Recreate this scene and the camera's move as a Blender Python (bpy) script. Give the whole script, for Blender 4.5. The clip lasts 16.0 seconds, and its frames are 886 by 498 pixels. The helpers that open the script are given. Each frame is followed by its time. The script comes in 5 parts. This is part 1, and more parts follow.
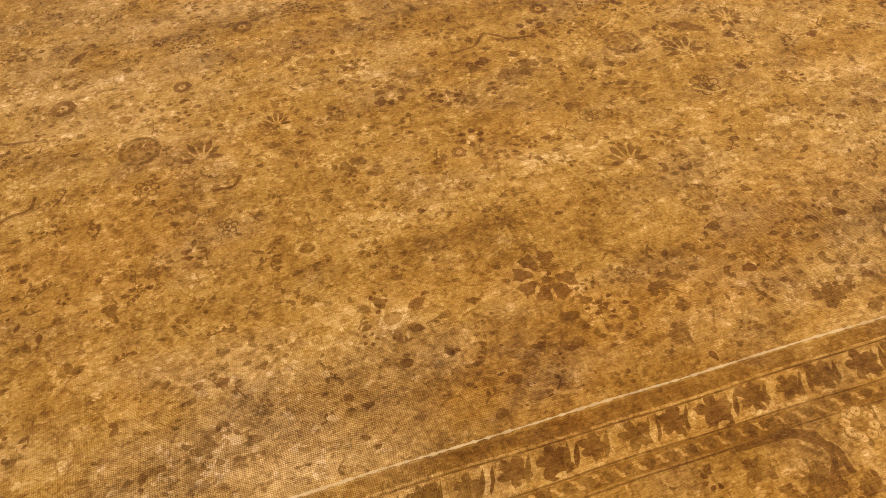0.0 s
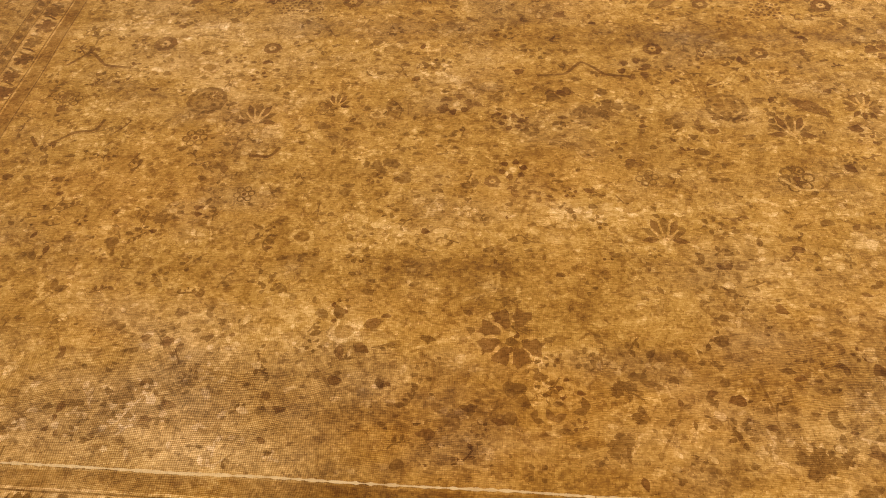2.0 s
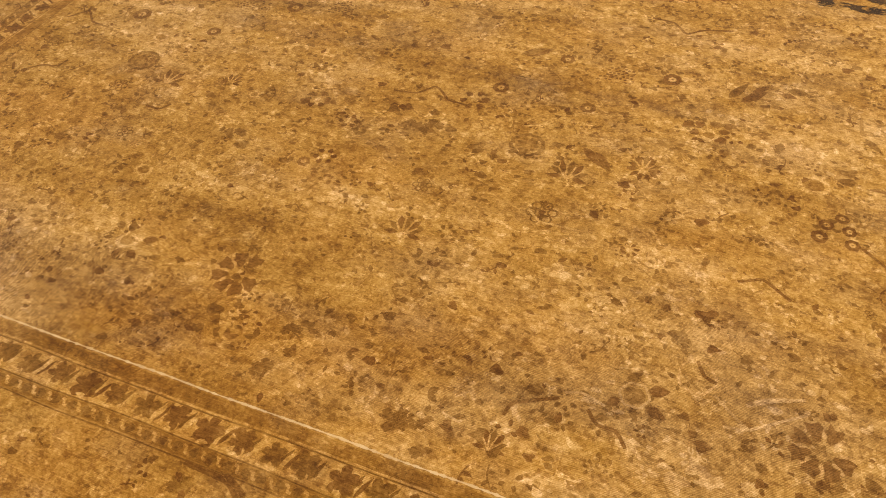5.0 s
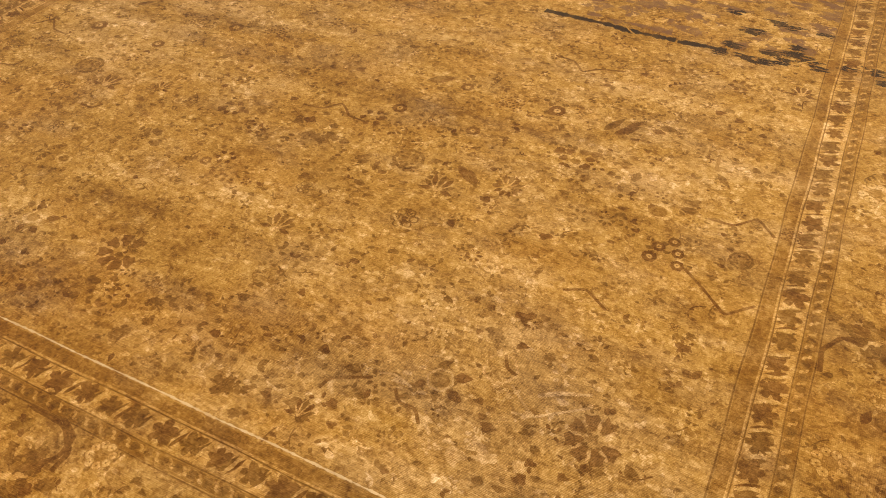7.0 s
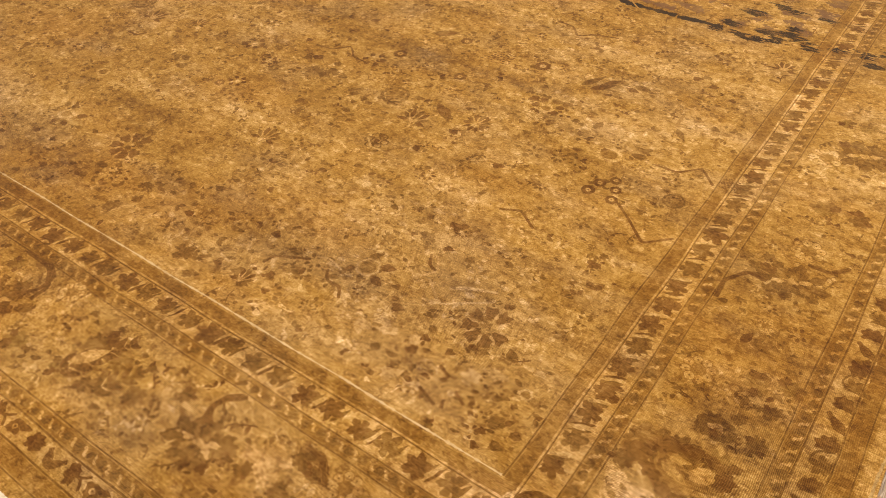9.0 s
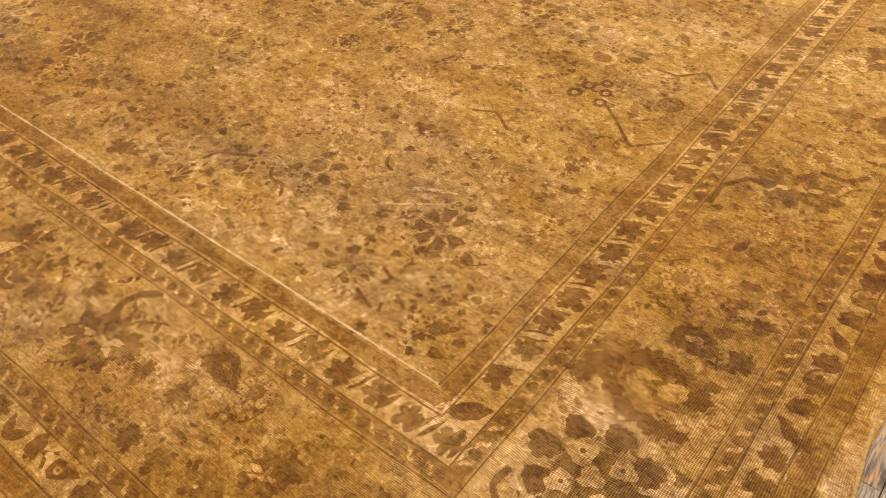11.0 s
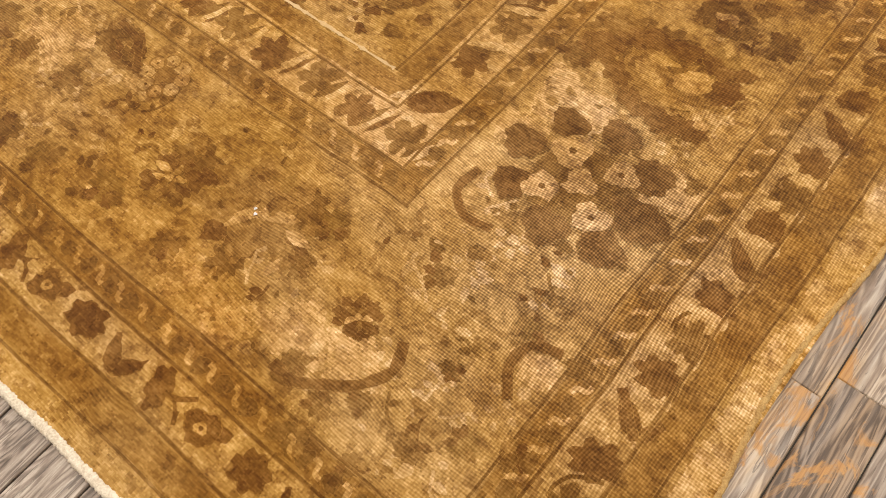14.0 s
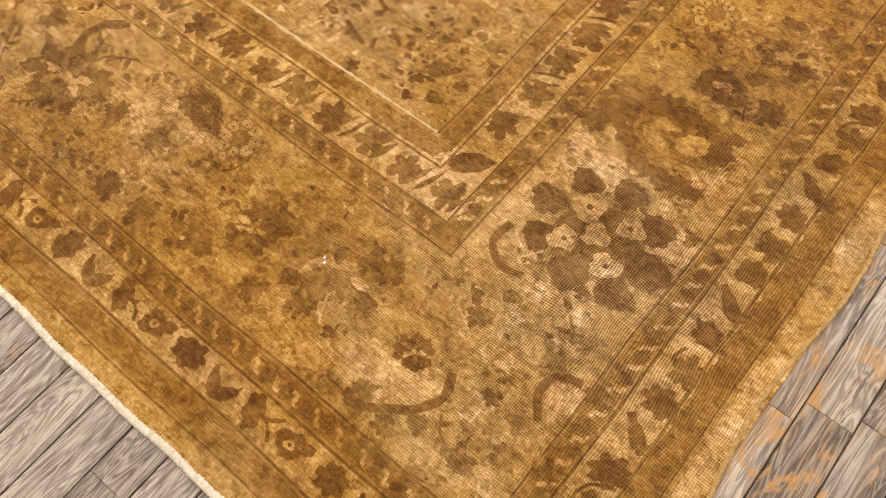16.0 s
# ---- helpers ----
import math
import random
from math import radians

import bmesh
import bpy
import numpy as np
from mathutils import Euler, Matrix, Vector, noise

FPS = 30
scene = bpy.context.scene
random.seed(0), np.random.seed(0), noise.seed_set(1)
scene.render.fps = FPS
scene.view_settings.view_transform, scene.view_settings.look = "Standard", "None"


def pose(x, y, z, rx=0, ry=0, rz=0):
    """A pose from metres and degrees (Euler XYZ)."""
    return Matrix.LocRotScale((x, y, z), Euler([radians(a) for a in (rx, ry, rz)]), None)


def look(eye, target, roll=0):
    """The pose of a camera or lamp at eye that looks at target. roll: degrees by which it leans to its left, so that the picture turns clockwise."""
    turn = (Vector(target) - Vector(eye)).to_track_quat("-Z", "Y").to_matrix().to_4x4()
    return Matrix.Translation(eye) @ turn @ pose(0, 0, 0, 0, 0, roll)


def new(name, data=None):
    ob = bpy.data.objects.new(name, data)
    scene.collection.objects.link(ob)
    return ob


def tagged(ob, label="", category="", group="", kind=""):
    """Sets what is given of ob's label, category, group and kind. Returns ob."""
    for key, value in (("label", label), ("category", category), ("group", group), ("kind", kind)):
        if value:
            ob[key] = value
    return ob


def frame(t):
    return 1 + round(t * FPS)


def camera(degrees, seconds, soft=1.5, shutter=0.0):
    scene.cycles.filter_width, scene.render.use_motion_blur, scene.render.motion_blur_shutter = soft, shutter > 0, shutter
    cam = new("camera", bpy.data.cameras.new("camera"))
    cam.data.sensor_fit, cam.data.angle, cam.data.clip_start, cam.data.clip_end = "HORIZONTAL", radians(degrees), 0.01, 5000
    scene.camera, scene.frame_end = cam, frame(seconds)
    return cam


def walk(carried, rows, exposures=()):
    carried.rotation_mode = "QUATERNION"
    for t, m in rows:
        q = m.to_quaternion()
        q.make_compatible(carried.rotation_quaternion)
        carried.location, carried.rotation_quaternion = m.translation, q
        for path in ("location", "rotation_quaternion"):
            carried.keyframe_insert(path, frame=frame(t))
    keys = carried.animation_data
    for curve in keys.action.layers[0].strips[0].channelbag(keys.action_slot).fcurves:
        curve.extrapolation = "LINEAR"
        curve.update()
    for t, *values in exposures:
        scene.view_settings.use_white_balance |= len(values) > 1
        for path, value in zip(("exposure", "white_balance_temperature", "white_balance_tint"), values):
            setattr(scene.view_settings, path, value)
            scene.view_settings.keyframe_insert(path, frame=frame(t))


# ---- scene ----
cam = camera(59.2, 16.0, 1.0)
PATH = [
    (0, (-2.247, -0.667, 1.431), (-1.916, 0.577, -0.099), -3.1),
    (0.5, (-2.121, -0.582, 1.421), (-1.912, 0.679, -0.118), -3.2),
    (1, (-1.998, -0.46, 1.393), (-1.917, 0.805, -0.154), -3.7),
    (1.5, (-1.895, -0.465, 1.412), (-1.942, 0.799, -0.138), -3.9),
    (2, (-1.753, -0.575, 1.424), (-1.918, 0.681, -0.124), -4.0),
    (2.5, (-1.595, -0.675, 1.456), (-1.866, 0.569, -0.086), -4.3),
    (3, (-1.411, -0.699, 1.49), (-1.759, 0.538, -0.042), -4.1),
    (3.5, (-1.177, -0.656, 1.514), (-1.589, 0.582, -0.002), -3.7),
    (4, (-1.014, -0.65, 1.512), (-1.489, 0.586, 0.012), -3.7),
    (4.5, (-0.852, -0.689, 1.502), (-1.376, 0.543, 0.016), -3.5),
    (5, (-0.65, -0.692, 1.562), (-1.22, 0.537, 0.091), -3.6),
    (5.2, (-0.569, -0.649, 1.568), (-1.154, 0.583, 0.105), -3.5),
    (7.3, (-0.045, -0.726, 1.626), (-0.736, 0.542, 0.243), -1.5),
    (7.5, (-0.004, -0.757, 1.63), (-0.714, 0.51, 0.255), -1.5),
    (8, (0.152, -0.782, 1.605), (-0.617, 0.462, 0.241), -1.5),
    (8.5, (0.363, -0.791, 1.579), (-0.465, 0.421, 0.22), -1.6),
    (9, (0.469, -0.802, 1.539), (-0.419, 0.367, 0.181), -2.1),
    (9.2, (0.472, -0.832, 1.53), (-0.426, 0.325, 0.169), -1.9),
    (11.3, (0.605, -0.604, 1.157), (-0.336, 0.459, -0.252), -3.5),
    (11.5, (0.586, -0.572, 1.126), (-0.332, 0.463, -0.318), -3.5),
    (12, (0.553, -0.524, 1.047), (-0.311, 0.44, -0.477), -3.6),
    (12.5, (0.533, -0.492, 0.979), (-0.263, 0.378, -0.636), -4.0),
    (13, (0.546, -0.49, 0.927), (-0.2, 0.296, -0.754), -4.9),
    (13.5, (0.564, -0.503, 0.908), (-0.127, 0.222, -0.823), -4.8),
    (14, (0.576, -0.532, 0.901), (-0.065, 0.143, -0.869), -4.4),
    (14.5, (0.589, -0.55, 0.922), (-0.014, 0.084, -0.876), -4.3),
    (15, (0.604, -0.56, 1.004), (0.016, 0.057, -0.806), -4.3),
    (15.5, (0.596, -0.562, 1.084), (0.003, 0.045, -0.727), -5.0),
    (16, (0.533, -0.559, 1.137), (-0.071, 0.062, -0.666), -5.1),
]
walk(cam, [(t, look(eye, target, roll)) for t, eye, target, roll in PATH], [(0.0, 0.0, 6500, 10), (9.0, 0.0, 6450, 10), (12.5, 0.07, 6100, 10), (14.5, 0.10, 5950, 9), (16.0, 0.08, 5900, 10)])

# ---- light: unseen area lamps, added under the ceiling of a closed room ----
world = bpy.data.worlds.new("world")
world.use_nodes = True
world.node_tree.nodes["Background"].inputs[0].default_value = (1.0, 0.93, 0.84, 1)
world.node_tree.nodes["Background"].inputs[1].default_value = 0.05
scene.world = world
for lx, ly in ((-3.2, -0.6), (-0.6, -0.9), (1.2, 0.6), (-3.0, 2.4), (-0.4, 2.6), (1.6, 3.0)):
    lamp = bpy.data.lights.new("added_lamp", "AREA")
    lamp.shape, lamp.size, lamp.size_y = "RECTANGLE", 1.2, 0.5
    lamp.energy, lamp.color = 42.0, (1.0, 0.90, 0.78)
    ob = new("added_lamp", lamp)
    ob.matrix_world = pose(lx, ly, 2.93)

# ---- materials ----
def tree(name):
    m = bpy.data.materials.new(name)
    m.use_nodes = True
    nt = m.node_tree
    return m, nt, nt.nodes["Principled BSDF"]


def node(nt, kind, **props):
    n = nt.nodes.new(kind)
    for k, v in props.items():
        if k == "op":
            n.operation = v
        elif k == "blend":
            n.blend_type = v
        elif k == "dtype":
            n.data_type = v
        elif k == "attr":
            n.attribute_name = v
        elif k == "dims":
            n.noise_dimensions = v
    return n


def math_node(nt, op, a, b=None, c=None, clamp=False):
    n = node(nt, "ShaderNodeMath", op=op)
    n.use_clamp = clamp
    for i, v in enumerate((a, b, c)):
        if v is None:
            continue
        if isinstance(v, (int, float)):
            n.inputs[i].default_value = v
        else:
            nt.links.new(v, n.inputs[i])
    return n.outputs[0]


def vec_mul(nt, v, xyz):
    n = node(nt, "ShaderNodeVectorMath", op="MULTIPLY")
    nt.links.new(v, n.inputs[0])
    n.inputs[1].default_value = xyz
    return n.outputs[0]


def noise_node(nt, v, scale, detail=3.0, rough=0.55, distortion=0.0):
    n = node(nt, "ShaderNodeTexNoise")
    nt.links.new(v, n.inputs["Vector"])
    n.inputs["Scale"].default_value = scale
    n.inputs["Detail"].default_value = detail
    n.inputs["Roughness"].default_value = rough
    n.inputs["Distortion"].default_value = distortion
    return n.outputs["Fac"]


def mix_col(nt, f, a, b, blend="MIX"):
    n = node(nt, "ShaderNodeMix", dtype="RGBA", blend=blend)
    for sock, v in ((n.inputs[0], f), (n.inputs[6], a), (n.inputs[7], b)):
        if isinstance(v, (int, float)):
            sock.default_value = v
        elif isinstance(v, tuple):
            sock.default_value = (*v, 1)
        else:
            nt.links.new(v, sock)
    return n.outputs[2]


def ramp(nt, f, stops):
    n = node(nt, "ShaderNodeValToRGB")
    e = n.color_ramp.elements
    while len(e) < len(stops):
        e.new(0.5)
    for el, (p, c) in zip(e, stops):
        el.position, el.color = p, (*c, 1)
    nt.links.new(f, n.inputs[0])
    return n.outputs[0]


def remap(nt, v, a, b, lo=0.0, hi=1.0):
    n = node(nt, "ShaderNodeMapRange")
    n.clamp = True
    nt.links.new(v, n.inputs[0])
    for i, x in zip((1, 2, 3, 4), (a, b, lo, hi)):
        n.inputs[i].default_value = x
    return n.outputs[0]


def make_ground():
    """The worn gold wool of the rug: colour and pile height by place."""
    g = bpy.data.node_groups.new("rug_ground", "ShaderNodeTree")
    g.interface.new_socket("Color", in_out="OUTPUT", socket_type="NodeSocketColor")
    g.interface.new_socket("Height", in_out="OUTPUT", socket_type="NodeSocketFloat")
    g.interface.new_socket("Grain", in_out="OUTPUT", socket_type="NodeSocketFloat")
    out = g.nodes.new("NodeGroupOutput")
    pos = g.nodes.new("ShaderNodeNewGeometry").outputs["Position"]
    tone_node = node(g, "ShaderNodeAttribute", attr="tone")
    tone, t_rib = tone_node.outputs["Color"], tone_node.outputs["Alpha"]
    sep = g.nodes.new("ShaderNodeSeparateColor")
    g.links.new(tone, sep.inputs[0])
    t_light, t_wear, t_warm = sep.outputs
    xyz = g.nodes.new("ShaderNodeSeparateXYZ")
    g.links.new(pos, xyz.inputs[0])
    flat = vec_mul(g, pos, (1, 1, 0))
    # single knots: every colour edge steps from knot to knot
    snap = node(g, "ShaderNodeVectorMath", op="SNAP")
    g.links.new(flat, snap.inputs[0])
    snap.inputs[1].default_value = (0.0027, 0.0024, 1.0)
    knot = snap.outputs[0]
    white = node(g, "ShaderNodeTexWhiteNoise")
    g.links.new(knot, white.inputs["Vector"])
    knots = white.outputs["Value"]
    abrash = noise_node(g, vec_mul(g, flat, (0.7, 3.4, 1)), 1.5, 5, 0.6)
    weft = noise_node(g, vec_mul(g, flat, (46, 300, 1)), 1.0, 2, 0.6)
    blotch = noise_node(g, vec_mul(g, knot, (1, 1.15, 1)), 30, 4, 0.62, 0.5)
    patch = noise_node(g, vec_mul(g, flat, (1, 1.1, 1)), 7.5, 3, 0.55, 0.4)
    speck = noise_node(g, knot, 120, 3, 0.75)
    # ribs of the bared warp and weft, for both height and painted glints
    wob = math_node(g, "MULTIPLY", noise_node(g, pos, 6, 2), 0.035)
    wx = math_node(g, "SINE", math_node(g, "MULTIPLY", math_node(g, "ADD", xyz.outputs[0], wob), 2 * math.pi / 0.0043))
    wy = math_node(g, "SINE", math_node(g, "MULTIPLY", math_node(g, "ADD", xyz.outputs[1], wob), 2 * math.pi / 0.0038))
    fx = remap(g, noise_node(g, pos, 2.2, 2), 0.40, 0.64)
    fy = remap(g, noise_node(g, vec_mul(g, pos, (1.3, 1, 1)), 3.1, 2), 0.46, 0.66)
    worn = math_node(g, "MULTIPLY", t_wear, 2.6, clamp=True)
    rib = math_node(g, "ADD", math_node(g, "MULTIPLY", wx, math_node(g, "ADD", math_node(g, "MULTIPLY", fx, 0.12), math_node(g, "MULTIPLY", t_rib, 0.75))),
                    math_node(g, "MULTIPLY", wy, math_node(g, "ADD", math_node(g, "MULTIPLY", fy, 0.35), worn)))
    v = math_node(g, "MULTIPLY_ADD", math_node(g, "SUBTRACT", abrash, 0.5), 0.72, 0.452)
    for n, k in ((weft, 0.55), (blotch, 0.76), (patch, 0.50), (speck, 0.72), (knots, 0.09)):
        v = math_node(g, "MULTIPLY_ADD", math_node(g, "SUBTRACT", n, 0.5), k, v)
    # lit and shaded flanks of the ribs, painted into the wool colour
    v = math_node(g, "MULTIPLY_ADD", rib, 0.16, v)
    v = math_node(g, "ADD", v, math_node(g, "SUBTRACT", t_light, 0.5))
    col = ramp(g, v, ((0.05, (0.130, 0.051, 0.006)), (0.34, (0.276, 0.134, 0.018)), (0.54, (0.416, 0.228, 0.047)), (0.78, (0.595, 0.373, 0.128)), (0.98, (0.78, 0.58, 0.28))))
    leafy = remap(g, noise_node(g, vec_mul(g, knot, (1, 1.15, 1)), 40, 3, 0.6, 1.2), 0.565, 0.59)
    col = mix_col(g, math_node(g, "MULTIPLY", leafy, 0.66), col, mix_col(g, 1.0, col, (0.60, 0.50, 0.34), "MULTIPLY"))
    off = node(g, "ShaderNodeVectorMath", op="ADD")
    g.links.new(knot, off.inputs[0])
    off.inputs[1].default_value = (7.3, 2.1, 4.0)
    twiggy = remap(g, noise_node(g, vec_mul(g, off.outputs[0], (1.3, 1, 1)), 52, 3, 0.6, 1.5), 0.575, 0.60)
    col = mix_col(g, math_node(g, "MULTIPLY", twiggy, 0.45), col, mix_col(g, 1.0, col, (1.34, 1.42, 1.75), "MULTIPLY"))
    warm = remap(g, math_node(g, "ADD", noise_node(g, vec_mul(g, pos, (1, 1.6, 1)), 2.6, 3), math_node(g, "SUBTRACT", t_warm, 0.5)), 0.46, 0.78)
    col = mix_col(g, math_node(g, "MULTIPLY", warm, 0.48), col, mix_col(g, 1.0, col, (1.0, 0.87, 0.70), "MULTIPLY"))
    grey = remap(g, math_node(g, "ADD", noise_node(g, vec_mul(g, pos, (1, 1.8, 1)), 3.4, 4), t_wear), 0.49, 0.95)
    bw = node(g, "ShaderNodeRGBToBW")
    g.links.new(col, bw.inputs[0])
    tan = mix_col(g, 1.0, (1.52, 0.965, 0.455), bw.outputs[0], "MULTIPLY")
    col = mix_col(g, math_node(g, "MULTIPLY", grey, 0.58), col, tan)
    g.links.new(col, out.inputs[0])
    h = math_node(g, "ADD", math_node(g, "MULTIPLY", rib, 0.35), math_node(g, "ADD", speck, math_node(g, "MULTIPLY", blotch, 0.6)))
    g.links.new(h, out.inputs[1])
    grain = math_node(g, "MULTIPLY_ADD", math_node(g, "SUBTRACT", knots, 0.5), 0.10, 0.5)
    for n, k in ((speck, 0.40), (blotch, 0.30)):
        grain = math_node(g, "MULTIPLY_ADD", math_node(g, "SUBTRACT", n, 0.5), k, grain)
    g.links.new(grain, out.inputs[2])
    return g


GROUND = make_ground()


def rug_material(name, tint=None, mixed=0.0, strength=0.8, lo=0.26, hi=0.38, keep=0.62):
    """Rug wool; with a tint, a dyed figure whose edge frays into the ground. mixed: how far it covers the ground's own colour."""
    m, nt, bsdf = tree(name)
    gr = nt.nodes.new("ShaderNodeGroup")
    gr.node_tree = GROUND
    col = gr.outputs[0]
    if tint:
        ink = node(nt, "ShaderNodeAttribute", attr="ink").outputs["Fac"]
        pos = nt.nodes.new("ShaderNodeNewGeometry").outputs["Position"]
        fray = math_node(nt, "SUBTRACT", gr.outputs[2], 0.5)
        mask = remap(nt, math_node(nt, "MULTIPLY_ADD", fray, 5.2, ink), lo, hi)
        worn = remap(nt, noise_node(nt, pos, 11, 3), 0.28, 0.60, keep, 1.0)
        mask = math_node(nt, "MULTIPLY", math_node(nt, "MULTIPLY", mask, worn), strength)
        dyed = mix_col(nt, 1.0, col, tint, "MULTIPLY")
        if mixed:
            dyed = mix_col(nt, mixed, dyed, tint)
        col = mix_col(nt, mask, col, dyed)
    nt.links.new(col, bsdf.inputs["Base Color"])
    bsdf.inputs["Roughness"].default_value = 0.92
    bsdf.inputs["Specular IOR Level"].default_value = 0.15
    bsdf.inputs["Sheen Weight"].default_value = 0.12
    bsdf.inputs["Sheen Roughness"].default_value = 0.5
    bump = node(nt, "ShaderNodeBump")
    bump.inputs["Strength"].default_value = 0.28
    bump.inputs["Distance"].default_value = 0.0012
    nt.links.new(gr.outputs[1], bump.inputs["Height"])
    nt.links.new(bump.outputs[0], bsdf.inputs["Normal"])
    return m


WOOL = rug_material("gold_wool")
BROWN = rug_material("brown_dye", (0.46, 0.38, 0.24), 0.0, 0.92)
OLIVE = rug_material("olive_dye", (0.58, 0.53, 0.36), 0.0, 0.85)
UMBER = rug_material("umber_dye", (0.40, 0.29, 0.17), 0.0, 0.95)
FAINT = rug_material("faded_dye", (0.64, 0.56, 0.42), 0.0, 0.75)
ROSE = rug_material("plum_brown_dye", (0.42, 0.335, 0.24), 0.0, 0.97, 0.22, 0.42, 0.8)
DEEP = rug_material("deep_brown_dye", (0.46, 0.36, 0.24), 0.0, 0.95, 0.22, 0.42, 0.8)
PALE = rug_material("ivory_dye", (1.38, 1.53, 2.2), 0.0, 0.80)
GLOW = rug_material("straw_dye", (1.28, 1.33, 1.70), 0.0, 0.85, 0.1, 0.6)
NAVY = rug_material("navy_dye", (0.024, 0.013, 0.007), 0.9, 0.97, 0.15, 0.4, 0.85)
PLUM = rug_material("plum_dye", (0.20, 0.105, 0.055), 0.6, 0.85)
WHITE = rug_material("cream_dye", (0.70, 0.52, 0.28), 0.85, 0.88, 0.2, 0.5, 0.45)
TANBAND = rug_material("tan_band_dye", (1.13, 1.19, 1.50), 0.0, 0.85, 0.0, 0.5, 0.6)
STRAW = rug_material("straw_band_dye", (1.20, 1.23, 1.48), 0.0, 0.85, 0.0, 0.5, 0.6)
FRINGE = rug_material("bare_warp", (1.34, 1.47, 2.15), 0.0, 0.95, 0.1, 0.6, 0.7)
BAND = rug_material("brown_band_dye", (0.66, 0.57, 0.38), 0.0, 0.95, 0.1, 0.5, 0.45)
LINE = rug_material("dark_line_dye", (0.42, 0.33, 0.20), 0.0, 0.9, 0.2, 0.6)


def cord_material(name, a, b):
    m, nt, bsdf = tree(name)
    pos = nt.nodes.new("ShaderNodeNewGeometry").outputs["Position"]
    n1 = noise_node(nt, pos, 90, 3)
    n2 = noise_node(nt, pos, 420, 2)
    f = math_node(nt, "ADD", math_node(nt, "MULTIPLY", n1, 0.5), math_node(nt, "MULTIPLY", n2, 0.5))
    nt.links.new(ramp(nt, f, ((0.35, a), (0.62, b))), bsdf.inputs["Base Color"])
    bsdf.inputs["Roughness"].default_value = 0.95
    bump = node(nt, "ShaderNodeBump")
    bump.inputs["Strength"].default_value = 0.6
    bump.inputs["Distance"].default_value = 0.001
    nt.links.new(n2, bump.inputs["Height"])
    nt.links.new(bump.outputs[0], bsdf.inputs["Normal"])
    return m


CREAM_CORD = cord_material("cream_cotton_cord", (0.52, 0.42, 0.29), (0.84, 0.75, 0.60))
GOLD_CORD = cord_material("gold_wool_cord", (0.28, 0.15, 0.04), (0.55, 0.36, 0.13))


def wood_material(name, orange):
    """Weathered grey oak with grain along y; remains of orange varnish."""
    m, nt, bsdf = tree(name)
    info = nt.nodes.new("ShaderNodeObjectInfo")
    pos = nt.nodes.new("ShaderNodeNewGeometry").outputs["Position"]
    shift = node(nt, "ShaderNodeVectorMath", op="ADD")
    comb = nt.nodes.new("ShaderNodeCombineXYZ")
    nt.links.new(math_node(nt, "MULTIPLY", info.outputs["Random"], 37.0), comb.inputs[2])
    nt.links.new(pos, shift.inputs[0])
    nt.links.new(comb.outputs[0], shift.inputs[1])
    p = shift.outputs[0]
    flow = noise_node(nt, vec_mul(nt, p, (20, 2.6, 1)), 1.0, 3, 0.55, 1.6)
    grain = noise_node(nt, vec_mul(nt, p, (190, 7, 1)), 1.0, 6, 0.72, 0.9)
    fine = noise_node(nt, vec_mul(nt, p, (520, 60, 1)), 1.0, 3, 0.7)
    cloud = noise_node(nt, vec_mul(nt, p, (10, 5, 1)), 1.0, 3, 0.5)
    ringw = math_node(nt, "SINE", math_node(nt, "MULTIPLY", flow, 62.0))
    v = math_node(nt, "MULTIPLY_ADD", math_node(nt, "SUBTRACT", grain, 0.5), 0.95 - 0.45 * orange, 0.52)
    for n, k, c in ((fine, 0.5 - 0.2 * orange, 0.5), (cloud, 0.9, 0.5), (ringw, 0.20, 0.0)):
        v = math_node(nt, "MULTIPLY_ADD", math_node(nt, "SUBTRACT", n, c), k, v)
    v = math_node(nt, "MULTIPLY_ADD", math_node(nt, "SUBTRACT", info.outputs["Random"], 0.5), 0.30, v)
    v = math_node(nt, "SUBTRACT", v, 0.0 + 0.03 * orange)
    col = ramp(nt, v, ((0.12, (0.085, 0.060, 0.042)), (0.40, (0.240, 0.184, 0.140)), (0.62, (0.345, 0.278, 0.218)), (0.9, (0.53, 0.45, 0.36))))
    if orange:
        honey = remap(nt, noise_node(nt, vec_mul(nt, p, (16, 3, 1)), 1.0, 4, 0.6, 0.7), 0.40, 0.62)
        col = mix_col(nt, math_node(nt, "MULTIPLY", honey, 0.85), col, mix_col(nt, 1.0, col, (1.18, 0.97, 0.66), "MULTIPLY"))
    crack = remap(nt, noise_node(nt, vec_mul(nt, p, (150, 9, 1)), 1.0, 4, 0.6, 0.6), 0.575, 0.59)
    col = mix_col(nt, math_node(nt, "MULTIPLY", crack, 0.55), col, (0.07, 0.05, 0.038))
    rem = noise_node(nt, vec_mul(nt, p, (26, 12, 1)), 1.0, 5, 0.68, 0.9)
    mask = remap(nt, rem, 0.66 - 0.125 * orange, 0.74 - 0.125 * orange)
    stain = ramp(nt, grain, ((0.3, (0.33, 0.155, 0.042)), (0.7, (0.62, 0.325, 0.085))))
    col = mix_col(nt, math_node(nt, "MULTIPLY", mask, 0.85), col, stain)
    knot = node(nt, "ShaderNodeTexVoronoi")
    nt.links.new(vec_mul(nt, p, (9, 3.4, 1)), knot.inputs["Vector"])
    knot.inputs["Scale"].default_value = 1.0
    spot = remap(nt, knot.outputs["Distance"], 0.025, 0.075, 1.0, 0.0)
    col = mix_col(nt, math_node(nt, "MULTIPLY", spot, 0.75), col, (0.10, 0.07, 0.05))
    nt.links.new(col, bsdf.inputs["Base Color"])
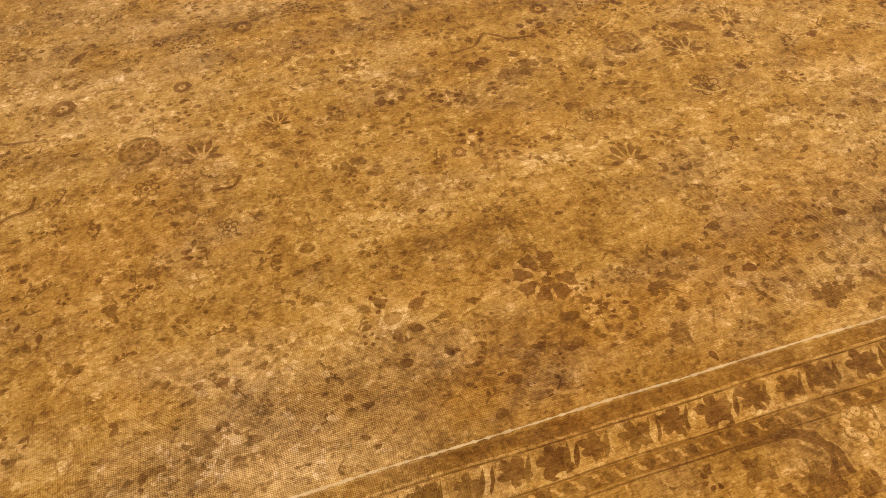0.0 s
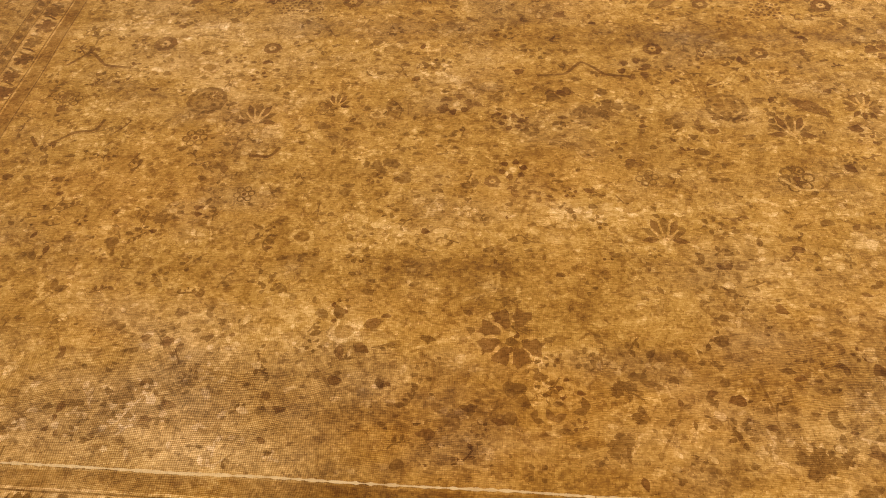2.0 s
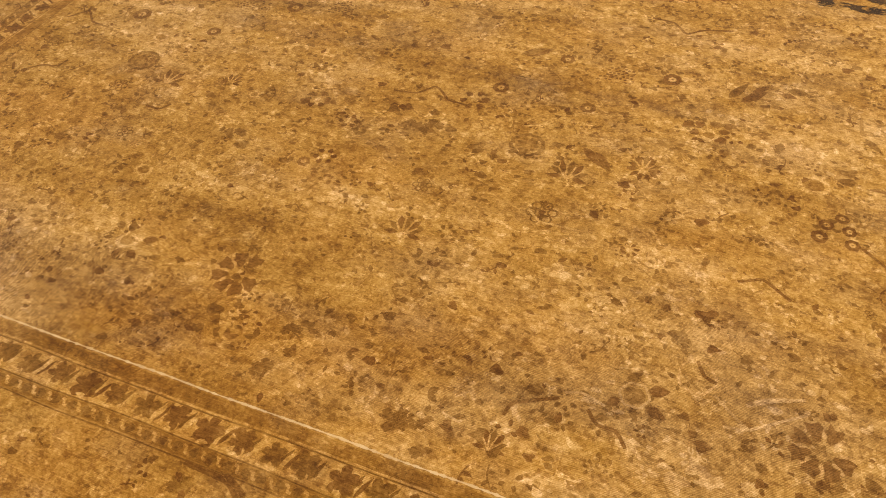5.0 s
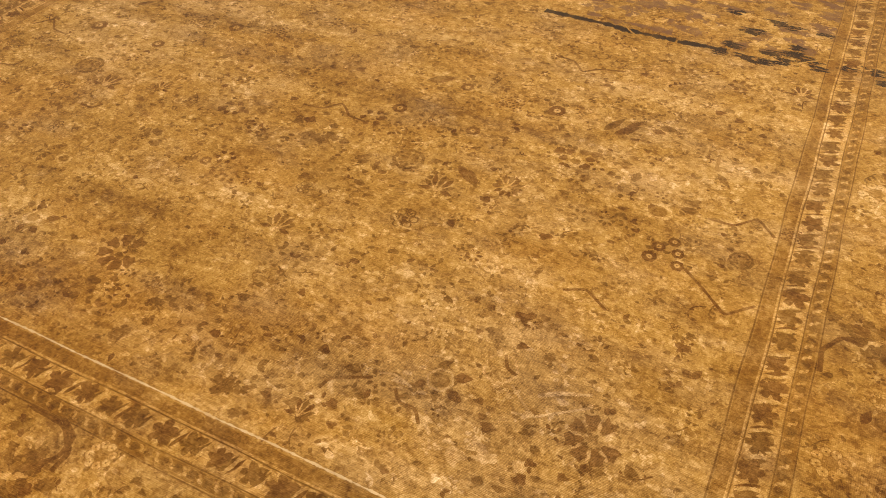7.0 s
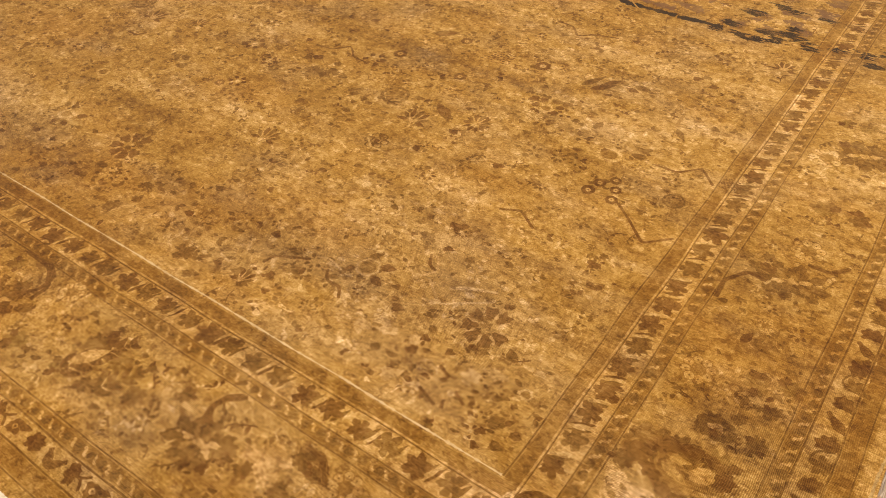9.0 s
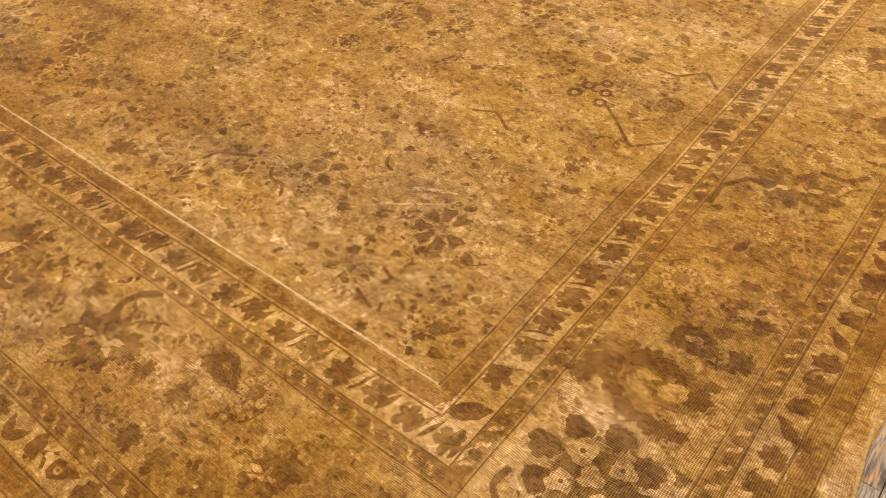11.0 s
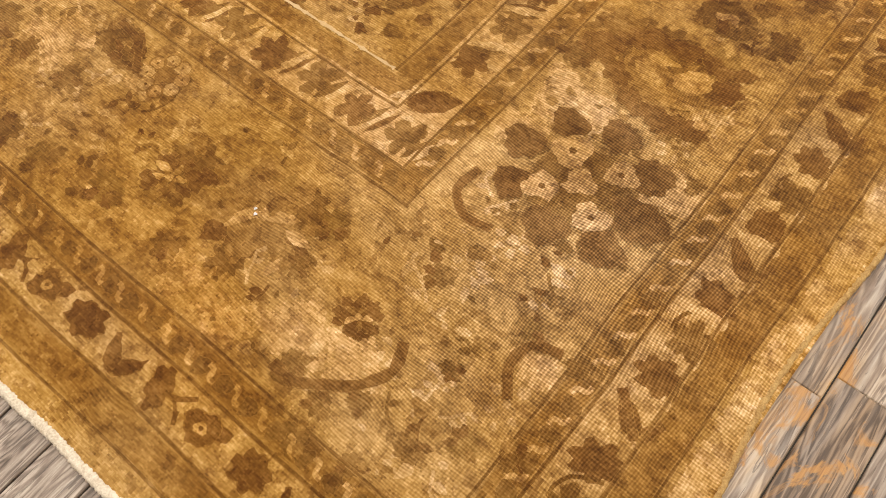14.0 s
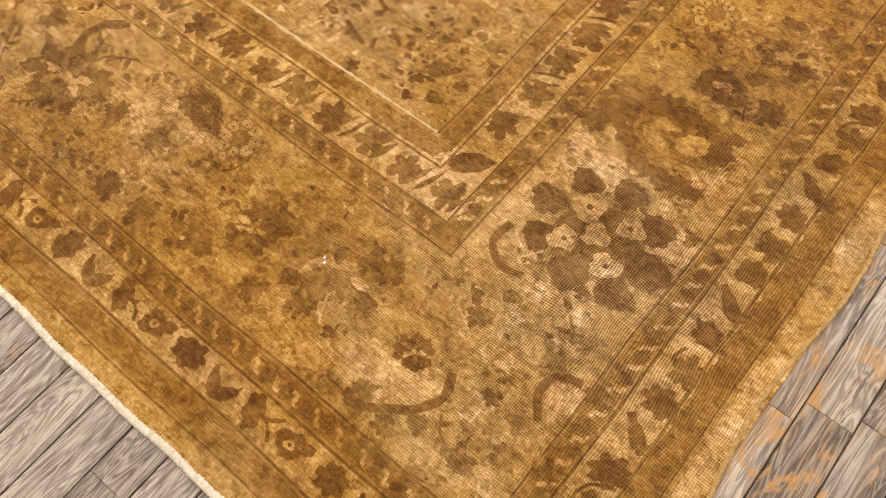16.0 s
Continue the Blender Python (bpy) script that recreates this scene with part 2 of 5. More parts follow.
    nt.links.new(remap(nt, grain, 0.2, 0.8, 0.62, 0.42), bsdf.inputs["Roughness"])
    bump = node(nt, "ShaderNodeBump")
    bump.inputs["Strength"].default_value = 0.4
    bump.inputs["Distance"].default_value = 0.0012
    nt.links.new(math_node(nt, "ADD", grain, fine), bump.inputs["Height"])
    nt.links.new(bump.outputs[0], bsdf.inputs["Normal"])
    return m


OAK = wood_material("weathered_oak", 0.0)
OAK_VARNISH = wood_material("weathered_oak_with_varnish", 0.8)


def plain_material(name, colour, rough):
    m, nt, bsdf = tree(name)
    pos = nt.nodes.new("ShaderNodeNewGeometry").outputs["Position"]
    n = noise_node(nt, pos, 3.0, 4)
    dark = tuple(c * 0.88 for c in colour)
    nt.links.new(ramp(nt, n, ((0.3, dark), (0.7, colour))), bsdf.inputs["Base Color"])
    bsdf.inputs["Roughness"].default_value = rough
    return m


PLASTER = plain_material("white_plaster", (0.78, 0.76, 0.72), 0.9)
DARK_GAP = plain_material("dark_subfloor", (0.05, 0.04, 0.03), 0.9)

# ---- the room ----
def link_mesh(name, verts, faces, mats, parent=None, ink=None, tone=None, slots=None):
    me = bpy.data.meshes.new(name)
    me.from_pydata(verts, [], faces)
    for m in mats:
        me.materials.append(m)
    if slots is not None:
        me.polygons.foreach_set("material_index", slots)
    if ink is not None:
        a = me.attributes.new("ink", "FLOAT", "POINT")
        a.data.foreach_set("value", ink)
    if tone is not None:
        a = me.attributes.new("tone", "FLOAT_COLOR", "POINT")
        a.data.foreach_set("color", np.asarray(tone, dtype=np.float32).ravel())
    me.update()
    ob = new(name, me)
    if parent:
        ob.parent = parent
    return ob


def box(name, lo, hi, mat, parent=None, bevel=0.0):
    bm = bmesh.new()
    bmesh.ops.create_cube(bm, size=1)
    for v in bm.verts:
        v.co = Vector([(a + b) / 2 + c * (b - a) for a, b, c in zip(lo, hi, v.co)])
    if bevel:
        bmesh.ops.bevel(bm, geom=bm.edges[:], offset=bevel, segments=1, affect="EDGES")
    me = bpy.data.meshes.new(name)
    bm.to_mesh(me)
    bm.free()
    me.materials.append(mat)
    ob = new(name, me)
    if parent:
        ob.parent = parent
    return ob


X0, X1, Y0, Y1, H = -5.2, 3.0, -2.6, 6.4, 3.0
FLOOR_Z = -0.008
floor = tagged(box("floor", (X0, Y0, -0.15), (X1, Y1, FLOOR_Z - 0.004), DARK_GAP), "weathered grey-brown oak strip floor", "floor", kind="structure")
# walls and ceiling are never in view; added to enclose the lamps' light
tagged(box("wall_north", (X0 - 0.15, Y1, -0.15), (X1 + 0.15, Y1 + 0.15, H), PLASTER), "unseen white plaster wall, added to close the room", "wall", kind="structure")
tagged(box("wall_south", (X0 - 0.15, Y0 - 0.15, -0.15), (X1 + 0.15, Y0, H), PLASTER), "unseen white plaster wall, added to close the room", "wall", kind="structure")
tagged(box("wall_east", (X1, Y0, -0.15), (X1 + 0.15, Y1, H), PLASTER), "unseen white plaster wall, added to close the room", "wall", kind="structure")
tagged(box("wall_west", (X0 - 0.15, Y0, -0.15), (X0, Y1, H), PLASTER), "unseen white plaster wall, added to close the room", "wall", kind="structure")
tagged(box("ceiling", (X0 - 0.15, Y0 - 0.15, H), (X1 + 0.15, Y1 + 0.15, H + 0.15), PLASTER), "unseen white ceiling, added to close the room", "ceiling", kind="structure")

# ---- the rug: ground ----
FIELD_W = 3.16          # the field runs from x = -FIELD_W to 0, and from y = 0 to FIELD_L
FIELD_L = 4.3
MARGIN = 0.668          # width of the border at the near end
rug = tagged(new("rug"), "large worn gold wool rug with faded floral pattern on oak floor", "rug")


def east_edge(y):
    return 0.682 + 0.010 * math.cos(2 * math.pi * (y + 0.33) / 0.51)


def south_edge(x):
    return -0.668 + 0.0025 * math.sin(9.0 * x)


# soft patches of the ground: x, y, spread x, spread y, lighter, more worn, warmer
PATCHES = [
    (-2.45, 0.12, 0.40, 0.22, 0.05, 0.34, -0.1),
    (-2.75, 0.75, 0.25, 0.20, 0.03, -0.1, 0.25),
    (-2.70, 1.35, 0.40, 0.25, 0.10, 0.10, 0.0),
    (-1.60, 0.15, 0.50, 0.25, -0.03, 0.0, 0.2),
    (-1.75, 0.50, 0.50, 0.12, -0.03, 0.0, -0.1),
    (-1.95, 0.11, 0.28, 0.14, -0.14, 0.06, 0.1),
    (0.36, 0.50, 0.28, 0.45, -0.09, 0.0, 0.05),
    (-2.60, 1.75, 1.2, 0.30, 0.02, 0.14, -0.1),
    (-1.10, 0.25, 0.30, 0.20, -0.04, 0.15, 0.1),
    (-1.20, 1.42, 0.75, 0.045, -0.13, 0.05, 0.05),
    (-1.75, 1.50, 0.30, 0.035, -0.10, 0.0, 0.1),
    (-2.02, 0.61, 0.22, 0.05, 0.13, 0.0, 0.0),
    (-1.80, 0.53, 0.55, 0.035, -0.12, 0.0, 0.0),
    (-1.58, 0.72, 0.06, 0.06, 0.12, 0.1, -0.1),
    (-0.55, 1.30, 0.40, 0.05, -0.09, 0.1, 0.0),
    (-2.30, 1.45, 0.35, 0.05, -0.08, 0.1, 0.0),
    (-0.70, 0.65, 0.30, 0.25, 0.05, 0.10, 0.0),
    (-0.35, 0.30, 0.35, 0.25, -0.03, 0.12, 0.0),
    (-0.30, 1.60, 0.60, 0.50, 0.09, 0.10, -0.1),
    (0.25, -0.20, 0.30, 0.30, 0.01, 0.18, 0.0),
    (0.45, 0.00, 0.25, 0.35, -0.03, 0.21, 0.0),
    (-0.10, -0.45, 0.30, 0.15, -0.05, 0.0, 0.22),
    (-0.60, -0.30, 0.35, 0.15, 0.02, 0.12, 0.1),
    (-1.6, -0.35, 0.50, 0.20, -0.02, 0.0, 0.20),
    (0.31, 0.125, 0.13, 0.045, 0.15, 0.10, -0.1),
    (0.23, 0.05, 0.05, 0.09, 0.08, 0.05, 0.0),
    (-0.35, 0.30, 0.60, 0.35, 0.02, 0.12, -0.1),
    (-0.70, -0.30, 0.50, 0.30, 0.01, 0.10, -0.05),
    (-2.08, 0.03, 0.22, 0.09, -0.11, -0.05, 0.05),
    (0.30, 0.60, 0.18, 0.20, -0.02, 0.0, 0.22),
]


# places where the pile is down to the warps: x, y, spread x, spread y, depth
RIBBED = [(-2.45, 0.08, 0.45, 0.22, 0.9), (0.50, 0.15, 0.20, 0.50, 1.0), (0.42, -0.10, 0.22, 0.22, 0.8), (-1.9, 0.35, 0.4, 0.2, 0.15)]


def tone(xy):
    xy = np.asarray(xy, dtype=float)
    t = np.full((len(xy), 4), 0.0)
    t[:, 0], t[:, 2] = 0.5, 0.5
    for x, y, sx, sy, li, we, wa in PATCHES:
        w = np.exp(-(((xy[:, 0] - x) / sx) ** 2 + ((xy[:, 1] - y) / sy) ** 2))
        t[:, 0] += li * w
        t[:, 1] += we * w
        t[:, 2] += wa * w
    for x, y, sx, sy, ri in RIBBED:
        t[:, 3] += ri * np.exp(-(((xy[:, 0] - x) / sx) ** 2 + ((xy[:, 1] - y) / sy) ** 2))
    return t


def build_ground():
    nx, ny = 150, 170
    xs = np.linspace(-FIELD_W - 0.69, 0.69, nx)
    ys = np.linspace(-MARGIN, FIELD_L + MARGIN, ny)
    verts, faces = [], []
    for y in ys:
        for x in xs:
            k = max(0.0, (x - 0.5) / 0.19)
            s = max(0.0, (-0.5 - y) / 0.168)
            verts.append((x + (east_edge(y) - 0.69) * k, y + (south_edge(x) + MARGIN) * s, 0.0))
    n = len(verts)
    for j in range(ny - 1):
        for i in range(nx - 1):
            a = j * nx + i
            faces.append((a, a + 1, a + nx + 1, a + nx))
    # sides down to the floor
    loop = [i for i in range(nx)] + [j * nx + nx - 1 for j in range(1, ny)] + [(ny - 1) * nx + i for i in range(nx - 2, -1, -1)] + [j * nx for j in range(ny - 2, 0, -1)]
    for a in loop:
        verts.append((verts[a][0], verts[a][1], FLOOR_Z))
    for i in range(len(loop)):
        j = (i + 1) % len(loop)
        faces.append((loop[i], n + i, n + j, loop[j]))
    return link_mesh("field", verts, faces, [WOOL], rug, tone=tone([v[:2] for v in verts]))


build_ground()


# ---- figures knotted into the rug ----
USED = {}


def fresh_lift(pts):
    """A lift for a figure that none of its neighbours has, so that no two lie in one plane."""
    xs, ys = [int(p[0] // 0.04) for p in pts], [int(p[1] // 0.04) for p in pts]
    cells = {(x, y) for x in range(min(xs), max(xs) + 1) for y in range(min(ys), max(ys) + 1)}
    taken = set()
    for cx, cy in cells:
        for dx in (-1, 0, 1):
            for dy in (-1, 0, 1):
                taken |= USED.get((cx + dx, cy + dy), set())
    free = [n for n in range(97) if n not in taken] or [random.randrange(97)]
    n = random.choice(free)
    for c in cells:
        USED.setdefault(c, set()).add(n)
    return n * 0.000005


class Ink:
    """Collects the flat figures of one motif: blobs and strokes of dye, lying in the pile."""

    def __init__(self, layer=1):
        self.cuts = []
        self.v, self.f, self.ink, self.slot, self.mats, self.z = [], [], [], [], [], 0.0005 * layer

    def mat(self, m):
        if m not in self.mats:
            self.mats.append(m)
        return self.mats.index(m)

    def outline(self, pts, m, inner=0.78, lift=0.0, rim=0.26):
        cx = sum(p[0] for p in pts) / len(pts)
        cy = sum(p[1] for p in pts) / len(pts)
        lift += fresh_lift(pts)
        self.cuts.append((len(self.v), len(self.f)))
        b, n, s = len(self.v), len(pts), self.mat(m)
        for k, e in ((1.0, rim), (inner, 1.0)):
            for x, y in pts:
                self.v.append((cx + (x - cx) * k, cy + (y - cy) * k, self.z + lift))
                self.ink.append(e)
        self.v.append((cx, cy, self.z + lift))
        self.ink.append(1.0)
        for i in range(n):
            j = (i + 1) % n
            self.f += [(b + i, b + j, b + n + j, b + n + i), (b + n + i, b + n + j, b + 2 * n)]
            self.slot += [s, s]

    def blob(self, x, y, rx, ry, m, ang=0.0, rough=0.25, n=14, lift=0.0, inner=0.80, rim=0.26):
        a0, pts = radians(ang), []
        ph = random.random() * 7
        for i in range(n):
            a = 2 * math.pi * i / n
            r = 1 + rough * (math.sin(3 * a + ph) * 0.4 + random.uniform(-0.6, 0.6))
            u, w = rx * r * math.cos(a), ry * r * math.sin(a)
            pts.append((x + u * math.cos(a0) - w * math.sin(a0), y + u * math.sin(a0) + w * math.cos(a0)))
        self.outline(pts, m, inner, lift, rim)

    def leaf(self, x0, y0, x1, y1, m, fat=0.32, lift=0.0, rim=0.26):
        dx, dy = x1 - x0, y1 - y0
        side, back = [], []
        for i in range(7):
            t = i / 6
            w = fat * math.sin(math.pi * t ** 0.8) * random.uniform(0.85, 1.1)
            side.append((x0 + dx * t - dy * w, y0 + dy * t + dx * w))
            if 0 < i < 6:
                back.append((x0 + dx * t + dy * w, y0 + dy * t - dx * w))
        self.outline(side + back[::-1], m, 0.72, lift, rim)

    def stroke(self, pts, width, m, closed=False, step=0.012, wob=0.15, lift=0.0):
        if not closed:
            fine = []
            for p, q in zip(pts, pts[1:]):
                n = max(2, int(math.dist(p, q) / step))
                fine += [(p[0] + (q[0] - p[0]) * k / n, p[1] + (q[1] - p[1]) * k / n) for k in range(n)]
            fine.append(pts[-1])
            for _ in range(1):
                fine = [fine[0]] + [tuple((a + 2 * b + c) / 4 for a, b, c in zip(*t)) for t in zip(fine, fine[1:], fine[2:])] + [fine[-1]]
            pts = fine
        lift += fresh_lift(pts)
        self.cuts.append((len(self.v), len(self.f)))
        b, n, s = len(self.v), len(pts), self.mat(m)
        for i, (x, y) in enumerate(pts):
            p, q = (pts[i - 1], pts[(i + 1) % n]) if closed else (pts[max(0, i - 1)], pts[min(n - 1, i + 1)])
            dx, dy = q[0] - p[0], q[1] - p[1]
            d = math.hypot(dx, dy) or 1
            w = width / 2 * random.uniform(1 - wob, 1 + wob)
            nxx, nyy = -dy / d * w, dx / d * w
            for k, e in ((-1, 0.26), (-0.6, 1.0), (0.6, 1.0), (1, 0.26)):
                self.v.append((x + nxx * k, y + nyy * k, self.z + lift))
                self.ink.append(e)
        for i in range(n if closed else n - 1):
            j = (i + 1) % n
            for k in range(3):
                self.f.append((b + 4 * i + k, b + 4 * i + k + 1, b + 4 * j + k + 1, b + 4 * j + k))
                self.slot.append(s)

    def circle(self, x, y, r, width, m, n=18, scallop=0.0, lobes=8, lift=0.0, ry=1.0):
        pts = [(x + r * (1 + scallop * math.cos(lobes * 2 * math.pi * i / n)) * math.cos(2 * math.pi * i / n),
                y + ry * r * (1 + scallop * math.cos(lobes * 2 * math.pi * i / n)) * math.sin(2 * math.pi * i / n)) for i in range(n)]
        self.stroke(pts, width, m, True, lift=lift)

    def link(self, name, label="", kind="", parent=None, piece=""):
        self.v = [(x, y, z * 0.4) for x, y, z in self.v]
        if piece:
            ends = self.cuts[1:] + [(len(self.v), len(self.f))]
            top = None
            for (v0, f0), (v1, f1) in zip(self.cuts, ends):
                mats = [self.mats[self.slot[f0]]]
                ob = link_mesh(piece if top else name, self.v[v0:v1], [tuple(q - v0 for q in f) for f in self.f[f0:f1]], mats, top or parent or rug,
                               self.ink[v0:v1], tone([p[:2] for p in self.v[v0:v1]]))
                top = top or tagged(ob, label)
            return top
        ob = link_mesh(name, self.v, self.f, self.mats, parent or rug, self.ink, tone([p[:2] for p in self.v]), self.slot)
        return tagged(ob, label, kind=kind)


def strip(name, horizontal, c0, c1, a0, a1, m, layer=1, label="", soft=0.12):
    """A straight band of the border from c0 to c1 across, a0 to a1 along."""
    k = Ink(layer)
    n = max(2, int(abs(a1 - a0) / 0.05))
    s = k.mat(m)
    k.z += 0.0004870 if horizontal else 0.0004935
    for i in range(n + 1):
        a = a0 + (a1 - a0) * i / n
        w = 0.0018 * math.sin(a * 7.3 + c0 * 40) + 0.0012 * math.sin(a * 17.0)
        for t, e in ((0, 0.0), (soft, 1.0), (1 - soft, 1.0), (1, 0.0)):
            c = c0 + (c1 - c0) * t + w
            k.v.append((a, c, k.z) if horizontal else (c, a, k.z))
            k.ink.append(e)
    for i in range(n):
        for q in range(3):
            face = (4 * i + q, 4 * i + q + 1, 4 * i + q + 5, 4 * i + q + 4)
            k.f.append(face[::-1] if horizontal else face)
            k.slot.append(s)
    return k.link(name, label)


# places and sizes of the figures, in metres
RING_A = [(-2.823, 1.36, 0.034), (-2.482, 1.344, 0.025), (-2.271, 1.591, 0.03), (-1.35, 1.359, 0.026), (-1.049, 1.345, 0.024), (-0.825, 1.583, 0.029),
    (-1.797, 0.805, 0.019), (-0.32, 1.001, 0.021), (-0.306, 1.053, 0.019), (-0.268, 1.09, 0.018), (-0.247, 1.045, 0.018), (-0.237, 0.996,
    0.019), (-1.185, 1.587, 0.023)]
WHEEL_A = [(-2.62, 1.098, 0.059), (-1.176, 1.105, 0.056), (-0.076, 1.096, 0.036)]
BLOT_A = [(-1.494, 1.096, 0.045), (-2.503, 0.844, 0.024), (-2.618, 0.648, 0.03), (-2.419, 1.155, 0.017), (-2.737, 0.669, 0.011), (-2.526, 0.667,
    0.011), (-2.156, 1.074, 0.015), (-2.093, 1.389, 0.02), (-2.164, 1.376, 0.017), (-2.55, 1.213, 0.015), (-2.659, 1.201, 0.011), (-3.072,
    1.526, 0.016), (-1.953, 1.479, 0.014), (-1.873, 1.492, 0.014), (-1.916, 1.446, 0.012), (-2.061, 1.327, 0.013), (-2.662, 0.143, 0.022),
    (-2.545, 0.159, 0.025), (-2.707, 0.257, 0.018), (-2.539, 0.303, 0.014), (-2.482, 0.371, 0.017), (-2.488, 0.296, 0.016), (-2.423, 0.375,
    0.016), (-2.381, 0.353, 0.013), (-2.479, 0.327, 0.013), (-1.582, 0.175, 0.022), (-1.474, 0.17, 0.017), (-1.344, 0.225, 0.017), (-1.282,
    0.214, 0.019), (-1.212, 0.156, 0.021)]
BLOT_B = [(-1.053, 0.384, 0.016), (-1.651, 0.148, 0.022), (-1.693, 0.15, 0.017), (-1.396, 0.191, 0.015), (-1.518, 0.119, 0.031), (-1.534, 0.089,
    0.035), (-1.82, 0.166, 0.018), (-1.999, 0.219, 0.012), (-2.505, 0.201, 0.016), (-2.105, 0.217, 0.016), (-1.302, 0.574, 0.02), (-1.26,
    0.544, 0.02), (-1.846, 0.78, 0.025), (-2.067, 0.848, 0.037), (-2.109, 0.86, 0.029), (-2.024, 0.808, 0.028), (-1.64, 1.135, 0.024),
    (-1.738, 1.247, 0.019), (-1.442, 0.88, 0.022), (-1.264, 0.929, 0.02), (-1.264, 1.023, 0.023), (-1.224, 1.009, 0.017), (-2.932, 0.783,
    0.017), (-2.826, 0.575, 0.019), (-2.715, 0.57, 0.024), (-2.803, 0.419, 0.025), (-2.91, 0.533, 0.026), (-2.263, 0.999, 0.021), (-1.306,
    1.218, 0.016), (-1.098, 1.216, 0.017)]
BLOT_C = [(-0.858, 1.556, 0.015), (-0.927, 1.354, 0.018), (-0.994, 1.257, 0.017), (-0.694, 1.403, 0.014), (-0.857, 1.029, 0.023), (-2.794, 1.45,
    0.016), (-2.996, 1.534, 0.015), (-2.841, 1.509, 0.014), (-2.35, 1.418, 0.014), (-2.371, 1.38, 0.012), (-1.054, 0.305, 0.018), (-0.986,
    0.296, 0.019), (-0.964, 0.357, 0.015), (-1.048, 0.348, 0.016), (-0.878, 0.161, 0.02), (-0.847, 0.107, 0.016), (-1.042, 0.114, 0.021),
    (-1.116, 0.179, 0.022), (-1.159, 0.092, 0.044), (-1.501, 0.238, 0.035), (-1.469, 0.241, 0.021), (-1.733, 0.219, 0.027), (-1.901, 0.108,
    0.021), (-1.738, 0.15, 0.02), (-1.294, 0.353, 0.02), (-0.316, 0.736, 0.019), (-0.523, 0.531, 0.017), (-0.446, 0.525, 0.016), (-0.343,
    0.573, 0.018), (-0.774, 0.595, 0.017)]
BLOT_D = [(-0.709, 0.628, 0.013), (-0.68, 0.659, 0.013), (-0.651, 0.621, 0.013), (-0.608, 0.544, 0.025), (-0.555, 0.628, 0.028), (-0.814, 0.208,
    0.022), (-0.888, 0.275, 0.023), (-0.926, 0.091, 0.019), (-0.506, 0.266, 0.022), (-0.528, 0.287, 0.014), (-0.428, 0.303, 0.017), (-0.381,
    0.258, 0.014), (-0.39, 1.056, 0.014), (-0.443, 1.137, 0.017), (-0.386, 1.092, 0.014), (-0.465, 1.489, 0.016), (-0.387, 1.493, 0.014),
    (-0.426, 1.432, 0.012), (-0.515, 1.793, 0.013), (-0.294, 1.817, 0.02), (-0.884, 1.687, 0.019), (-0.902, 1.418, 0.02), (-0.934, 1.439,
    0.016), (-0.73, 1.365, 0.024), (-0.694, 1.31, 0.017), (-0.614, 1.396, 0.021), (-0.611, 1.319, 0.019), (-0.537, 1.322, 0.017), (-0.563,
    1.21, 0.014), (-0.624, 0.948, 0.023)]
BLOT_E = [(-0.262, 1.247, 0.025), (-0.457, 1.337, 0.03), (-0.698, 1.829, 0.027), (-0.609, 1.953, 0.019), (-1.722, 1.516, 0.021), (-1.916, 1.641,
    0.021), (-1.511, 1.774, 0.029), (-1.785, 1.769, 0.019), (-1.564, 1.736, 0.014), (-1.798, 1.125, 0.027), (-1.864, 1.109, 0.023), (-1.943,
    1.075, 0.02), (-1.607, 1.159, 0.026), (-1.507, 1.162, 0.022), (-1.559, 1.097, 0.04), (-1.112, 1.299, 0.022), (-0.69, 0.056, 0.017),
    (-0.467, 0.128, 0.016), (-0.382, 0.171, 0.02), (-0.16, 0.131, 0.017), (-0.118, 0.17, 0.014), (-0.297, 0.219, 0.016), (-0.376, 0.221,
    0.016), (-0.084, 0.107, 0.026), (-0.103, 0.068, 0.016), (-0.028, 0.101, 0.018), (-0.051, 0.052, 0.019), (-0.017, 0.166, 0.016), (-0.35,
    0.101, 0.013), (-0.252, 0.146, 0.013)]
BLOT_F = [(-0.162, 0.299, 0.022), (-0.298, 0.14, 0.01), (-0.102, 0.619, 0.028), (-0.145, 0.707, 0.024), (-0.129, 0.576, 0.019), (-0.258, 0.436,
    0.017), (-0.447, 0.058, 0.011), (-0.388, 0.092, 0.015), (-3.035, 1.051, 0.019), (-3.037, 1.338, 0.02), (-1.615, 1.525, 0.025), (-1.053,
    1.633, 0.016), (-0.887, 1.632, 0.011), (-0.778, 1.501, 0.017), (-0.962, 1.466, 0.014), (-1.208, 1.197, 0.012), (-1.145, 1.284, 0.015),
    (-0.646, 1.384, 0.016), (-0.894, 1.178, 0.014), (-1.085, 1.136, 0.019), (-0.862, 1.208, 0.011), (-1.713, 0.981, 0.023), (-1.624, 1.038,
    0.02), (-1.427, 1.096, 0.02), (-1.319, 1.04, 0.035), (-2.031, 1.206, 0.016), (-2.056, 1.534, 0.019), (-2.163, 1.313, 0.015), (-2.973,
    1.202, 0.017), (-2.775, 1.218, 0.015)]
